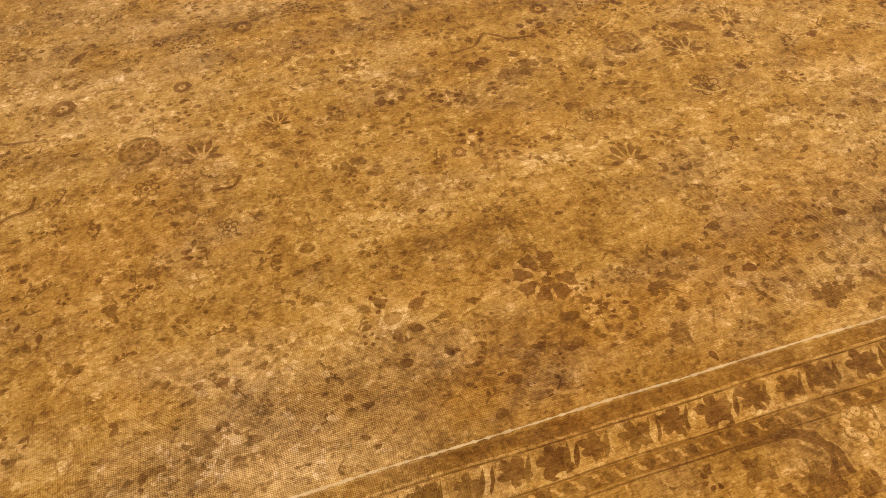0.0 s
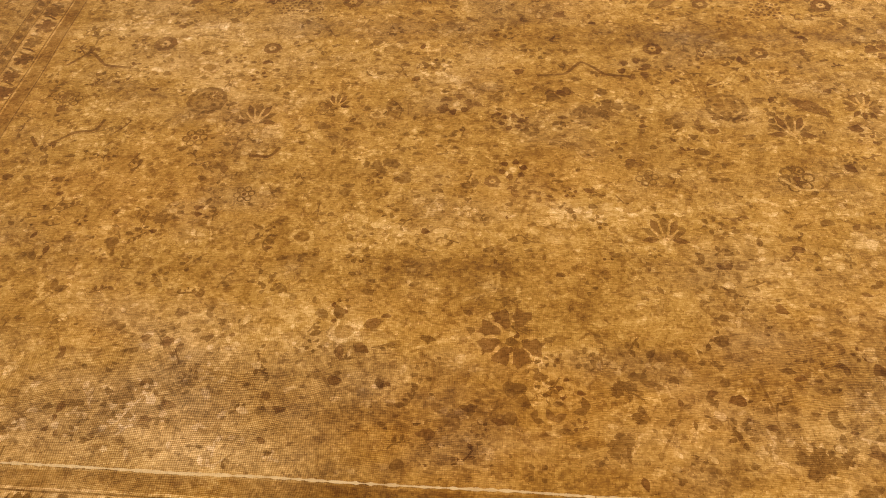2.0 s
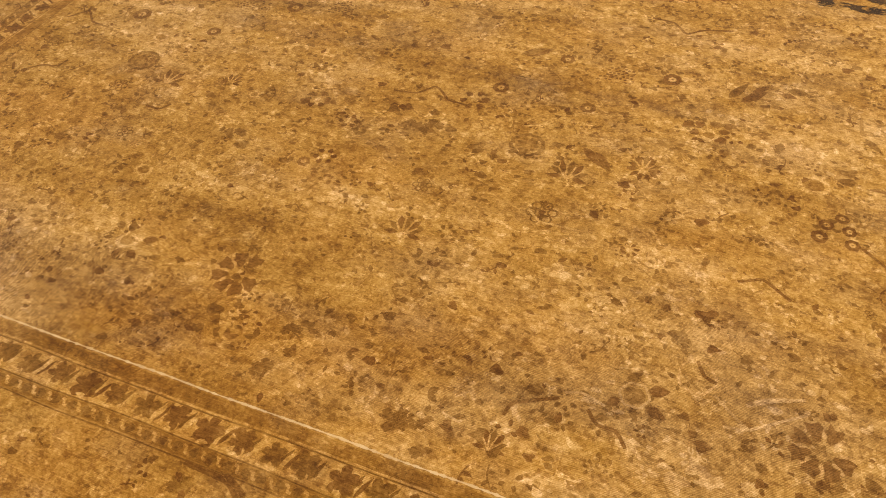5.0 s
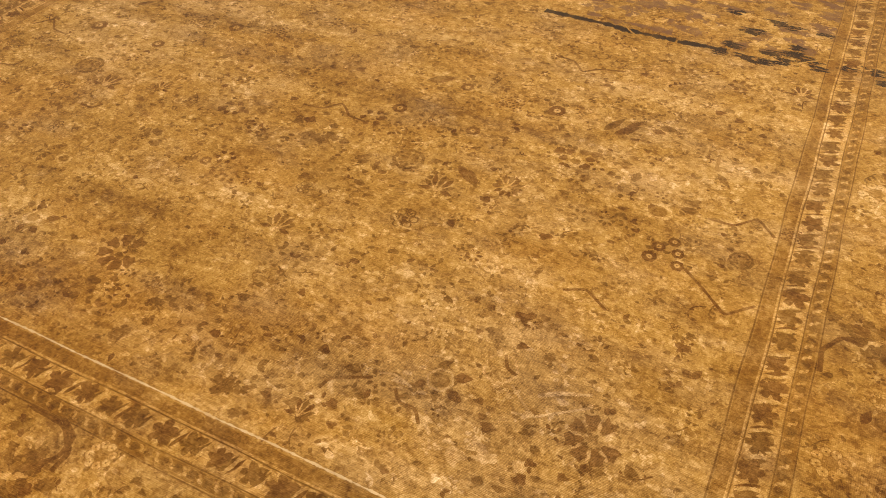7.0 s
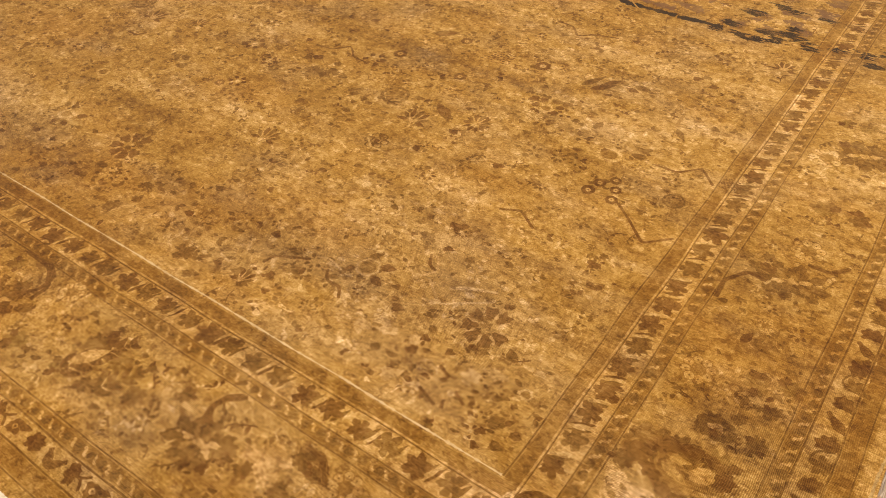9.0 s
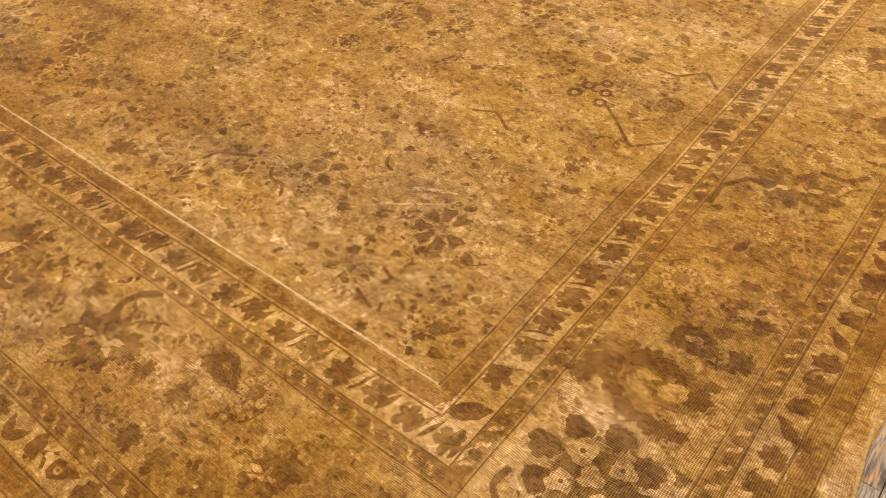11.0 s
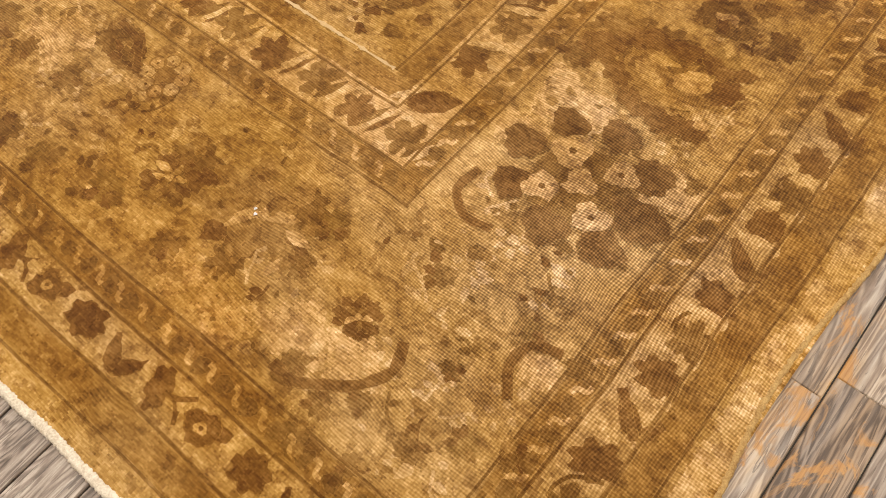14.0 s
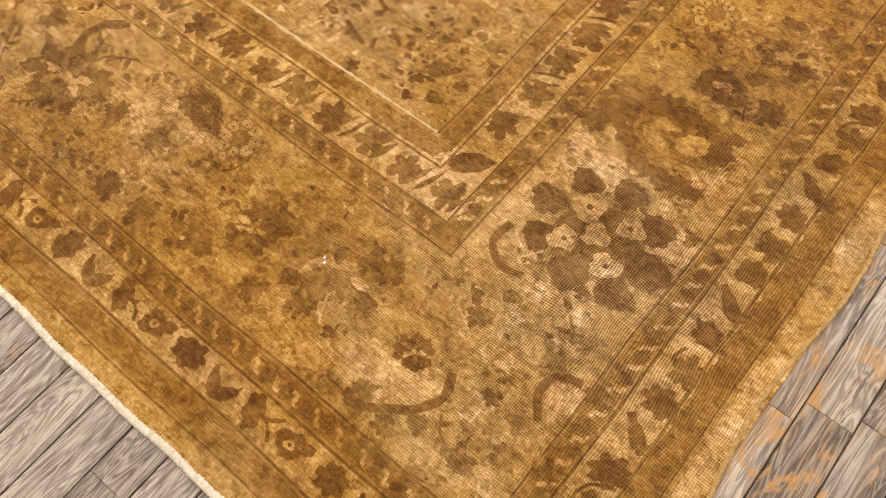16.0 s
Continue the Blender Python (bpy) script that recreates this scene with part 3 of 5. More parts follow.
BLOT_G = [(-2.446, 1.238, 0.013), (-2.167, 0.753, 0.019), (-3.076, 0.781, 0.018), (-2.91, 0.725, 0.012), (-0.874, 1.515, 0.015), (-0.268, 1.842,
    0.021), (-0.225, 1.795, 0.02), (-0.175, 1.762, 0.012), (-0.134, 1.74, 0.016), (-0.168, 1.681, 0.012), (-0.154, 1.614, 0.018), (-0.116,
    1.533, 0.019), (-0.05, 1.554, 0.017), (-0.018, 1.446, 0.013), (-0.126, 1.868, 0.011), (-0.261, 1.289, 0.026), (-0.409, 1.125, 0.016),
    (-1.157, 0.438, 0.018), (-0.966, 0.118, 0.025), (-0.528, 0.071, 0.014), (-0.35, 0.189, 0.012), (-1.072, 0.038, 0.029), (-0.138, 0.755,
    0.016), (-0.136, 0.993, 0.015), (-0.292, 1.413, 0.019), (-0.372, 1.22, 0.017), (-0.093, 0.027, 0.014), (-0.461, 0.192, 0.009)]
PALERING_A = [(-2.118, 1.341, 0.041), (-2.248, 0.604, 0.032), (-2.652, 1.248, 0.033), (-2.105, 0.34, 0.036), (-0.35, 1.203, 0.047),
    (-0.069, 0.215, 0.021), (-2.124, 1.051, 0.019), (-0.666, 1.333, 0.031)]
DOTS_A = [(-2.571, 1.292, 0.02), (-1.603, 0.773, 0.019), (-0.361, 1.284, 0.02), (-0.804, 0.763, 0.017), (-1.409, 1.266, 0.052), (-0.667, 1.348,
    0.062), (-1.907, 1.1, 0.046), (-1.754, 1.031, 0.036), (-0.27, 2.026, 0.042), (-1.746, 0.849, 0.039), (-1.792, 1.043, 0.02), (-1.725,
    1.044, 0.02)]
CLUSTER_A = [(-2.451, 1.559, 0.056), (-2.089, 1.639, 0.057), (-0.994, 1.552, 0.056), (0.041, 1.268, 0.041), (0.458, 1.103, 0.022)]
FAN_A = [(-2.459, 1.047, 0.058), (-1.021, 1.035, 0.06), (-1.384, 0.66, 0.056), (-0.936, 0.117, 0.038), (-0.053, 2.079, 0.05), (-2.242, 1.106, 0.04),
    (-0.819, 1.138, 0.05)]
DAISY_A = [(-0.816, 1.115, 0.056), (-2.604, 1.117, 0.025)]
OUTLINE_A = [(-2.611, 0.943, 0.039), (-2.424, 0.739, 0.031), (-2.269, 1.074, 0.034), (-1.046, 0.838, 0.051), (-0.185, 0.766, 0.018), (-3.023, 1.094,
    0.038), (-1.41, 0.83, 0.033), (-3.048, 1.103, 0.034)]
STAR_A = [(-1.739, 0.341, 0.069), (-0.263, 0.345, 0.066)]
LEAF_A = [(-2.113, 0.369, -2.133, 0.412), (-2.065, 0.354, -2.018, 0.372), (-2.081, 0.309, -2.04, 0.288), (-2.109, 0.304, -2.102, 0.265), (-2.152,
    0.338, -2.18, 0.326), (-2.146, 0.371, -2.174, 0.399), (-0.692, 0.369, -0.664, 0.409), (-0.644, 0.362, -0.592, 0.379), (-0.641, 0.318,
    -0.587, 0.302), (-0.671, 0.309, -0.65, 0.274), (-0.698, 0.323, -0.726, 0.292), (-0.969, 1.143, -0.908, 1.074), (-0.599, 1.532, -0.519,
    1.62), (-1.348, 1.563, -1.267, 1.635), (-0.487, 1.615, -0.434, 1.608), (-2.811, 1.569, -2.745, 1.631), (-1.348, 1.566, -1.268, 1.625),
    (-1.01, 1.151, -0.922, 1.073), (-0.92, 0.895, -0.89, 0.863), (-0.571, 1.593, -0.516, 1.651), (-1.33, 1.559, -1.242, 1.637), (-0.637,
    1.542, -0.587, 1.643)]
LEAF_B = [(-0.466, 1.643, -0.398, 1.64), (-0.227, 1.469, -0.175, 1.408)]
STEM_A = [(-3.096, 1.249, -3.044, 1.319, -2.978, 1.251, -2.892, 1.24), (-1.685, 1.229, -1.603, 1.238, -1.56, 1.297, -1.523, 1.27, -1.494, 1.236,
    -1.412, 1.23), (-3.014, 0.904, -2.957, 0.957, -2.9, 0.964, -2.891, 1.011), (-2.445, 0.879, -2.387, 0.875, -2.368, 0.913), (-3.075,
    0.934, -3.045, 0.896), (-0.967, 1.941, -0.883, 1.932, -0.831, 1.868, -0.78, 1.915, -0.68, 1.941), (-0.551, 0.486, -0.531, 0.446, -0.5,
    0.438), (-0.5, 0.766, -0.441, 0.797, -0.367, 0.746), (-0.759, 0.268, -0.73, 0.233, -0.686, 0.239, -0.658, 0.201), (-0.933, 0.186,
    -0.926, 0.225, -0.827, 0.274), (-0.204, 1.236, -0.125, 1.238, -0.067, 1.301, -0.006, 1.234), (-0.212, 0.992, -0.148, 0.938, -0.075,
    0.867, -0.006, 0.936)]
STEM_B = [(-1.396, 0.191, -1.424, 0.129, -1.447, 0.087), (-1.281, 1.265, -1.255, 1.239, -1.247, 1.167), (-1.194, 1.234, -1.227, 1.189, -1.23, 1.142),
    (-1.234, 0.263, -1.22, 0.202, -1.214, 0.156), (-0.427, 0.799, -0.373, 0.741, -0.338, 0.759), (-0.598, 0.482, -0.573, 0.431, -0.527,
    0.403), (-0.239, 1.571, -0.232, 1.486), (-1.724, 1.566, -1.725, 1.481), (-1.903, 0.277, -1.894, 0.227, -1.912, 0.192), (-2.164, 0.261,
    -2.128, 0.224, -2.104, 0.187), (-1.263, 1.246, -1.248, 1.19, -1.236, 1.151), (-1.724, 1.428, -1.725, 1.524), (-0.243, 1.559, -0.239,
    1.485), (-0.738, 0.236, -0.686, 0.224, -0.684, 0.182), (-0.585, 0.453, -0.556, 0.432, -0.526, 0.43), (-0.394, 0.808, -0.383, 0.761,
    -0.342, 0.746)]
STEM_C = [(-0.297, 0.089, -0.264, 0.076, -0.234, 0.066), (-0.293, 0.171, -0.255, 0.155), (-0.214, 0.126, -0.175, 0.104), (-0.215, 0.067, -0.225,
    0.092)]
PALESTEM_A = [(-1.79, 0.52, -1.782, 0.46, -1.85, 0.435), (-0.429, 0.401, -0.372, 0.435, -0.308, 0.463), (-0.819, 0.293, -0.782, 0.307, -0.725, 0.289),
    (-1.16, 0.77, -1.089, 0.74, -0.997, 0.78), (-1.086, 0.84, -1.044, 0.801, -0.935, 0.804), (-1.789, 0.444, -1.771, 0.474, -1.771, 0.521),
    (-1.363, 1.439, -1.276, 1.431, -1.206, 1.419, -1.122, 1.444), (-1.133, 1.262, -1.168, 1.209, -1.215, 1.188), (-0.43, 0.405, -0.386,
    0.437, -0.333, 0.454), (-0.084, 0.282, -0.055, 0.284), (-0.198, 0.224, -0.135, 0.219), (-0.555, 2.458, -0.494, 2.431, -0.431, 2.396),
    (-0.132, 2.237, -0.072, 2.3, 0.016, 2.364), (-0.808, 2.306, -0.754, 2.245, -0.692, 2.203)]
PALE_A = [(-0.808, 0.592, 0.024), (-1.639, 0.698, 0.024), (-1.668, 0.674, 0.019), (-2.667, 1.454, 0.024), (-2.46, 0.837, 0.023), (-1.742, 0.572,
    0.018), (-2.4, 0.976, 0.036), (-2.267, 0.968, 0.024), (-1.905, 1.199, 0.022), (-1.82, 1.181, 0.025), (-1.118, 1.229, 0.027), (-2.128,
    0.664, 0.029), (-2.061, 0.652, 0.024), (-0.654, 0.21, 0.029), (-0.508, 0.209, 0.024), (-0.944, 0.643, 0.038), (-1.015, 0.576, 0.029),
    (-0.539, 0.164, 0.028), (-0.21, 0.187, 0.028), (-0.158, 0.226, 0.024), (-0.474, 0.19, 0.026), (-0.073, 0.289, 0.015), (-0.396, 0.204,
    0.021), (-0.382, 0.08, 0.028), (-1.197, 1.402, 0.016), (-0.676, 1.318, 0.022), (-0.823, 1.249, 0.019), (-1.003, 0.333, 0.02)]
OCTO_A = [(0.239, 0.521, 0.044), (-0.264, -0.224, 0.042), (0.24, 1.577, 0.054), (0.329, 1.099, 0.048), (-1.292, -0.202, 0.04), (0.327, 0.753, 0.026)]
HOOK_A = [(0.21, -0.061, 0.202, -0.107, 0.24, -0.135, 0.282, -0.126), (0.437, -0.296, 0.41, -0.26, 0.417, -0.221, 0.456, -0.21), (0.295, -0.318,
    0.312, -0.354, 0.286, -0.399, 0.223, -0.442, 0.186, -0.439), (-1.551, -0.174, -1.429, -0.18, -1.364, -0.232, -1.367, -0.286), (-0.648,
    -0.283, -0.674, -0.251, -0.66, -0.209, -0.624, -0.183), (-0.302, -0.247, -0.35, -0.2, -0.404, -0.193), (-1.431, -0.312, -1.378, -0.25,
    -1.385, -0.194, -1.448, -0.167), (0.346, 1.041, 0.407, 1.042, 0.447, 1.088), (-0.631, -0.282, -0.667, -0.256, -0.668, -0.216, -0.618,
    -0.174), (0.181, 0.781, 0.176, 0.857, 0.22, 0.924, 0.272, 0.916), (-0.643, -0.281, -0.673, -0.244, -0.664, -0.202, -0.627, -0.177)]
HOOK_B = [(-0.36, -0.191, -0.324, -0.217, -0.317, -0.249)]
DARK_A = [(-1.525, -0.223, 0.032), (-1.437, -0.257, 0.03), (-1.351, -0.318, 0.025), (-1.068, -0.269, 0.051), (-0.975, -0.286, 0.038), (-1.08, -0.38,
    0.044), (-0.986, -0.38, 0.031), (-1.263, -0.392, 0.039), (-0.852, -0.329, 0.034), (-0.672, -0.323, 0.035), (-0.484, -0.32, 0.026),
    (-0.389, -0.218, 0.036), (-0.748, -0.257, 0.028), (0.229, 0.266, 0.064), (0.293, 0.275, 0.051), (0.382, 0.284, 0.049), (0.327, 0.39,
    0.039), (0.433, 0.39, 0.031), (0.196, 0.19, 0.03), (0.569, 0.758, 0.027), (0.41, 1.317, 0.042), (0.313, 1.315, 0.043), (0.231, 0.962,
    0.022), (0.245, 1.014, 0.019), (0.188, 0.989, 0.022), (0.315, 1.821, 0.037), (0.243, 1.815, 0.03), (0.373, 0.953, 0.03), (0.373, 0.56,
    0.041), (0.445, 0.589, 0.035)]
DARK_B = [(0.43, 0.496, 0.026), (0.498, 0.548, 0.019), (-0.109, -0.301, 0.047), (-0.112, -0.351, 0.038), (0.019, -0.273, 0.047), (0.011, -0.318,
    0.04), (0.062, -0.251, 0.037), (0.038, -0.372, 0.032), (0.111, -0.251, 0.027), (0.232, -0.329, 0.026), (-0.178, -0.404, 0.034), (-0.294,
    -0.428, 0.033), (-0.374, -0.435, 0.03), (-0.561, -0.308, 0.039), (-0.215, 0.01, 0.021), (0.118, -0.326, 0.019), (0.272, -0.221, 0.023),
    (0.209, -0.185, 0.013), (0.206, -0.423, 0.02), (0.266, -0.44, 0.022), (0.305, -0.409, 0.018), (0.431, -0.369, 0.022), (0.484, -0.346,
    0.021), (0.403, -0.208, 0.022), (0.485, -0.208, 0.022), (0.362, -0.308, 0.017), (0.385, -0.416, 0.021), (0.346, -0.469, 0.019), (0.274,
    -0.486, 0.023), (0.27, 0.203, 0.038)]
DARK_C = [(0.377, 0.159, 0.028), (0.316, 0.167, 0.025), (0.375, 0.438, 0.02), (0.455, 0.095, 0.016), (0.259, 0.478, 0.02), (0.365, 0.496, 0.016),
    (0.338, 0.251, 0.026), (-0.042, -0.409, 0.026), (-0.033, -0.305, 0.024), (-0.335, -0.236, 0.031), (-0.38, -0.313, 0.028)]
PALLEAF_A = [(0.068, -0.298, 0.116,
    -0.297), (0.093, -0.364, 0.094, -0.327), (-0.157, -0.333, -0.12, -0.33), (0.217, -0.358, 0.253, -0.374), (-1.084, -0.361, -1.019, -0.271), (-1.443, -0.261, -1.458, -0.216)]
GLOW_A = [(0.177, -0.391, 0.048), (0.259, -0.381, 0.042), (0.097, -0.432, 0.035), (0.009, -0.432, 0.031), (0.44, -0.245, 0.025), (0.242, 0.109,
    0.057), (0.208, 0.026, 0.038), (0.433, 0.071, 0.036), (-0.456, -0.275, 0.052), (-0.06, -0.13, 0.029), (-0.28, -0.244, 0.03)]
NAVLINE_A = [(-1.141, 2.272, -1.024, 2.268, -0.857, 2.265, -0.757, 2.25), (-0.797, 2.25, -0.692, 2.252, -0.57, 2.253), (-0.562, 2.246, -0.467, 2.256,
    -0.37, 2.257)]
NAVBLOB_A = [(-0.352, 2.308, 0.028), (-0.28, 2.234, 0.032), (-0.222, 2.236, 0.027), (-0.211, 2.309, 0.027), (-0.151, 2.263, 0.031), (-0.133, 2.334,
    0.032), (-0.065, 2.315, 0.029), (-0.018, 2.265, 0.026), (-0.12, 2.391, 0.023), (0.17, 2.327, 0.03), (0.224, 2.251, 0.03), (0.078, 2.312,
    0.022), (-0.034, 2.54, 0.023), (-0.385, 2.232, 0.021), (-0.385, 2.591, 0.03), (-0.228, 2.56, 0.029), (-0.304, 2.454, 0.033), (-0.152,
    2.545, 0.023), (0.263, 2.383, 0.035)]
PALEFLOWER_A = [(-0.271, 2.351, 0.04), (-0.251, 2.516, 0.033), (-0.496, 2.506, 0.034), (-0.671, 2.388, 0.029), (-0.078, 2.445, 0.027), (-0.356, 2.577,
    0.029)]

W, L = FIELD_W, FIELD_L
# bands by their distance out from the field's edge
def frame_band(name, d0, d1, m, layer=1, label="", soft=0.12, sides="snew"):
    if "s" in sides:
        strip(name, True, -d0, -d1, -W - d1, d1, m, layer, label, soft)
    if "e" in sides:
        strip(name, False, d0, d1, -d0, L + d0, m, layer, label, soft)
    if "n" in sides:
        strip(name, True, L + d0, L + d1, -W - d1, d1, m, layer, label, soft)
    if "w" in sides:
        strip(name, False, -W - d0, -W - d1, -d0, L + d0, m, layer, label, soft)


k = Ink(3)
k.stroke([(-W + (W * i) / 20, 0.0014 * math.sin(i * 2.3)) for i in range(20)] + [(0.0, 0.0)], 0.0054, WHITE, step=0.009, wob=0.6)
k.link("white_line", "thin worn cream line along the field")
frame_band("thin_line", 0.000, 0.006, LINE, 1, "", 0.3, "ew")
frame_band("brown_stripe", 0.006, 0.047, BAND, 1, "plain brown stripe")
frame_band("thin_line", 0.0485, 0.053, LINE, 2, "", 0.3)
frame_band("pale_line", 0.0425, 0.0480, GLOW, 2, "thin straw line", 0.25)
frame_band("leaf_guard", 0.050, 0.128, STRAW, 1, "leaf guard on a straw ground", 0.05)
frame_band("leaf_guard", 0.518, 0.584, TANBAND, 1, "leaf guard on a tan ground", 0.05)
frame_band("thin_line", 0.126, 0.131, LINE, 2, "", 0.3)
frame_band("dash_guard", 0.130, 0.168, BAND, 1, "narrow brown guard with small pale hooks")
frame_band("thin_line", 0.168, 0.173, LINE, 2, "", 0.3)
frame_band("thin_line", 0.470, 0.475, LINE, 2, "", 0.3)
frame_band("dash_guard", 0.476, 0.514, BAND, 1, "narrow brown guard with small pale hooks")
frame_band("thin_line", 0.514, 0.520, LINE, 2, "", 0.3)
frame_band("thin_line", 0.582, 0.588, LINE, 2, "", 0.3)
frame_band("brown_stripe", 0.588, 0.632, BAND, 1, "plain brown stripe")
frame_band("thin_line", 0.630, 0.635, LINE, 2, "", 0.3)
strip("worn_margin", False, 0.640, 0.682, -0.62, L, FRINGE, 1, "pale worn margin with bare warps", 0.2)


def placed(side, a, d):
    """The place a along a side and d out from the field."""
    return {"s": (a, -d), "e": (d, a), "w": (-W - d, a)}[side]


def hooks_along(side, a0, a1, d, step=0.0433):
    """Small pale z-shaped hooks of a guard; those close to the corner are parts of their own."""
    n = int(abs(a1 - a0) / step)
    bulk = Ink(3)
    for i in range(n):
        a = a0 + (a1 - a0) * (i + 0.5) / n + random.uniform(-0.004, 0.004)
        near = abs(a) < 1.6
        k = Ink(3) if near else bulk
        k.stroke([placed(side, a + u, d + w) for u, w in ((-0.011, -0.008), (-0.001, -0.008), (0.001, 0.007), (0.011, 0.007))], 0.0072, GLOW, step=0.004)
        x, y = placed(side, a + 0.022, d)
        k.blob(x, y, 0.013, 0.013, BROWN, 0, 0.3, 10)
        if near:
            k.link("hook_motif")
    if bulk.v:
        bulk.link("hook_motif", kind="stuff")


hooks_along("s", -W, 0.12, 0.148)
hooks_along("e", -0.12, L, 0.147)
hooks_along("w", 0.0, L, 0.150)
hooks_along("s", -W, 0.47, 0.497)
hooks_along("e", -0.47, L, 0.500)
hooks_along("w", 0.0, L, 0.495)


def maple(k, x, y, r, m, ang):
    """A jagged leaf with five deep lobes and a stub of a stalk."""
    pts = []
    for i in range(30):
        a = 2 * math.pi * i / 30
        lobe = abs(math.cos(2.5 * a)) ** 0.7
        rr = r * (0.56 + 0.46 * lobe + 0.12 * math.cos(a)) * random.uniform(0.86, 1.12)
        pts.append((x + rr * math.cos(a + ang), y + rr * math.sin(a + ang)))
    k.outline(pts, m, 0.80)


def jag(k, x, y, rx, ry, m, ang=0.0, teeth=9, lift=0.0):
    """A ragged clump of petals with a toothed rim."""
    pts, a0 = [], radians(ang)
    for i in range(teeth * 3):
        a = 2 * math.pi * i / (teeth * 3)
        q = (1.0, 0.94, 0.74)[i % 3] * random.uniform(0.88, 1.10)
        u, w = rx * q * math.cos(a), ry * q * math.sin(a)
        pts.append((x + u * math.cos(a0) - w * math.sin(a0), y + u * math.sin(a0) + w * math.cos(a0)))
    k.outline(pts, m, 0.82, lift, 0.36)


def leaves_along(side, a0, a1, d, first, step):
    """Jagged leaves with slanting twigs between them; from first on, every fourth leaf is darker and larger."""
    bulk = Ink(2)
    i0, i1 = math.ceil((a0 - first) / step), math.floor((a1 - first) / step)
    turn = {"s": 0.0, "e": radians(90), "w": radians(90)}[side]
    for i in range(i0, i1 + 1):
        a = first + i * step + random.uniform(-0.005, 0.005)
        near = abs(a) < 2.3
        k = Ink(2) if near else bulk
        x, y = placed(side, a, d)
        dark = i % 4 == 0
        flip = 1 if i % 2 else -1
        maple(k, x, y, random.uniform(0.037, 0.041) if dark else random.uniform(0.031, 0.037), UMBER if dark else random.choice((BROWN, DEEP, BROWN)), turn + (0.9 + random.uniform(-0.3, 0.3)) * flip)
        for s, m, fat in ((0.030, BROWN, 0.11), (0.040, PALE, 0.13), (0.050, UMBER, 0.10)):
            lean = 0.012 if side == "s" else -0.013
            p = placed(side, a + s - lean, d + 0.030)
            q = placed(side, a + s + lean, d - 0.030)
            if m is not UMBER or i % 2 == 0:
                k.leaf(*p, *q, m, fat)
        p = placed(side, a + random.uniform(-0.02, 0.02), d + 0.032)
        k.blob(*p, 0.013, 0.006, PALE, 0, 0.3, 8)
        k.blob(*placed(side, a - 0.016, d - 0.029), 0.010, 0.006, PALE, 20, 0.4, 8)
        if near:
            k.link("leaf_motif")
    if bulk.v:
        bulk.link("leaf_motif", kind="stuff")


leaves_along("s", -W, 0.10, 0.086, -0.168, 0.0863)
leaves_along("e", 0.03, L, 0.083, 0.337, 0.0842)
leaves_along("w", 0.0, L, 0.089, 0.1, 0.084)
# the long leaf that turns the corner of the guard
k = Ink(2)
k.leaf(0.050, -0.040, 0.122, 0.016, UMBER, 0.26)
k.leaf(0.026, -0.046, 0.062, -0.004, PALE, 0.12)
k.link("leaf_motif", "long dark leaf at the corner of the guard")


def arrow(k, side, a, d, m):
    """Two blunt leaves that meet like a bird's wings."""
    tip = (0.000, 0.024) if side == "s" else (-0.018, 0.020)
    arms = ((-0.030, -0.014, 0.23), (0.034, -0.010, 0.25)) if side == "s" else ((0.026, -0.026, 0.20), (0.018, 0.036, 0.20))
    p = placed(side, a + tip[0], d + tip[1])
    for u, w, fat in arms:
        q = placed(side, a + u, d + w)
        k.leaf(p[0] * 1.12 - q[0] * 0.12, p[1] * 1.12 - q[1] * 0.12, *q, m, fat)
        k.stroke([p, q], 0.013, m, step=0.008)


def twig(k, side, a, d, m):
    """A fan-shaped leaf on a forked stem."""
    x, y = placed(side, a - 0.008, d)
    jag(k, x, y, 0.020, 0.034, m, 20 if side == "s" else 110, 6)
    for e in (-0.020, 0.020):
        k.stroke([placed(side, a + 0.004, d), placed(side, a + 0.022, d - 0.004), placed(side, a + 0.040, d + e)], 0.0075, m)
    k.blob(*placed(side, a + 0.030, d - 0.004), 0.010, 0.008, PALE, 0, 0.3, 8)


def curl(k, side, a, d, m):
    """A curled bud round a pale dot, with a blunt tail."""
    x, y = placed(side, a - 0.006, d + 0.002)
    k.blob(x, y, 0.024, 0.021, m, 0, 0.3, 18)
    k.leaf(x + 0.006, y + 0.006, *placed(side, a + 0.042, d - 0.014), m, 0.24)
    k.blob(x, y, 0.0095, 0.008, GLOW, 0, 0.25, 9, 0.0005)
    k.blob(x, y, 0.0035, 0.003, m, 0, 0.2, 7, 0.0010)


def chevron(k, side, a, d, m):
    """A thin bent line over the wings."""
    k.stroke([placed(side, a - 0.030, d + 0.004), placed(side, a - 0.022, d - 0.026), placed(side, a + 0.014, d - 0.016), placed(side, a + 0.030, d + 0.020)], 0.0055, m)


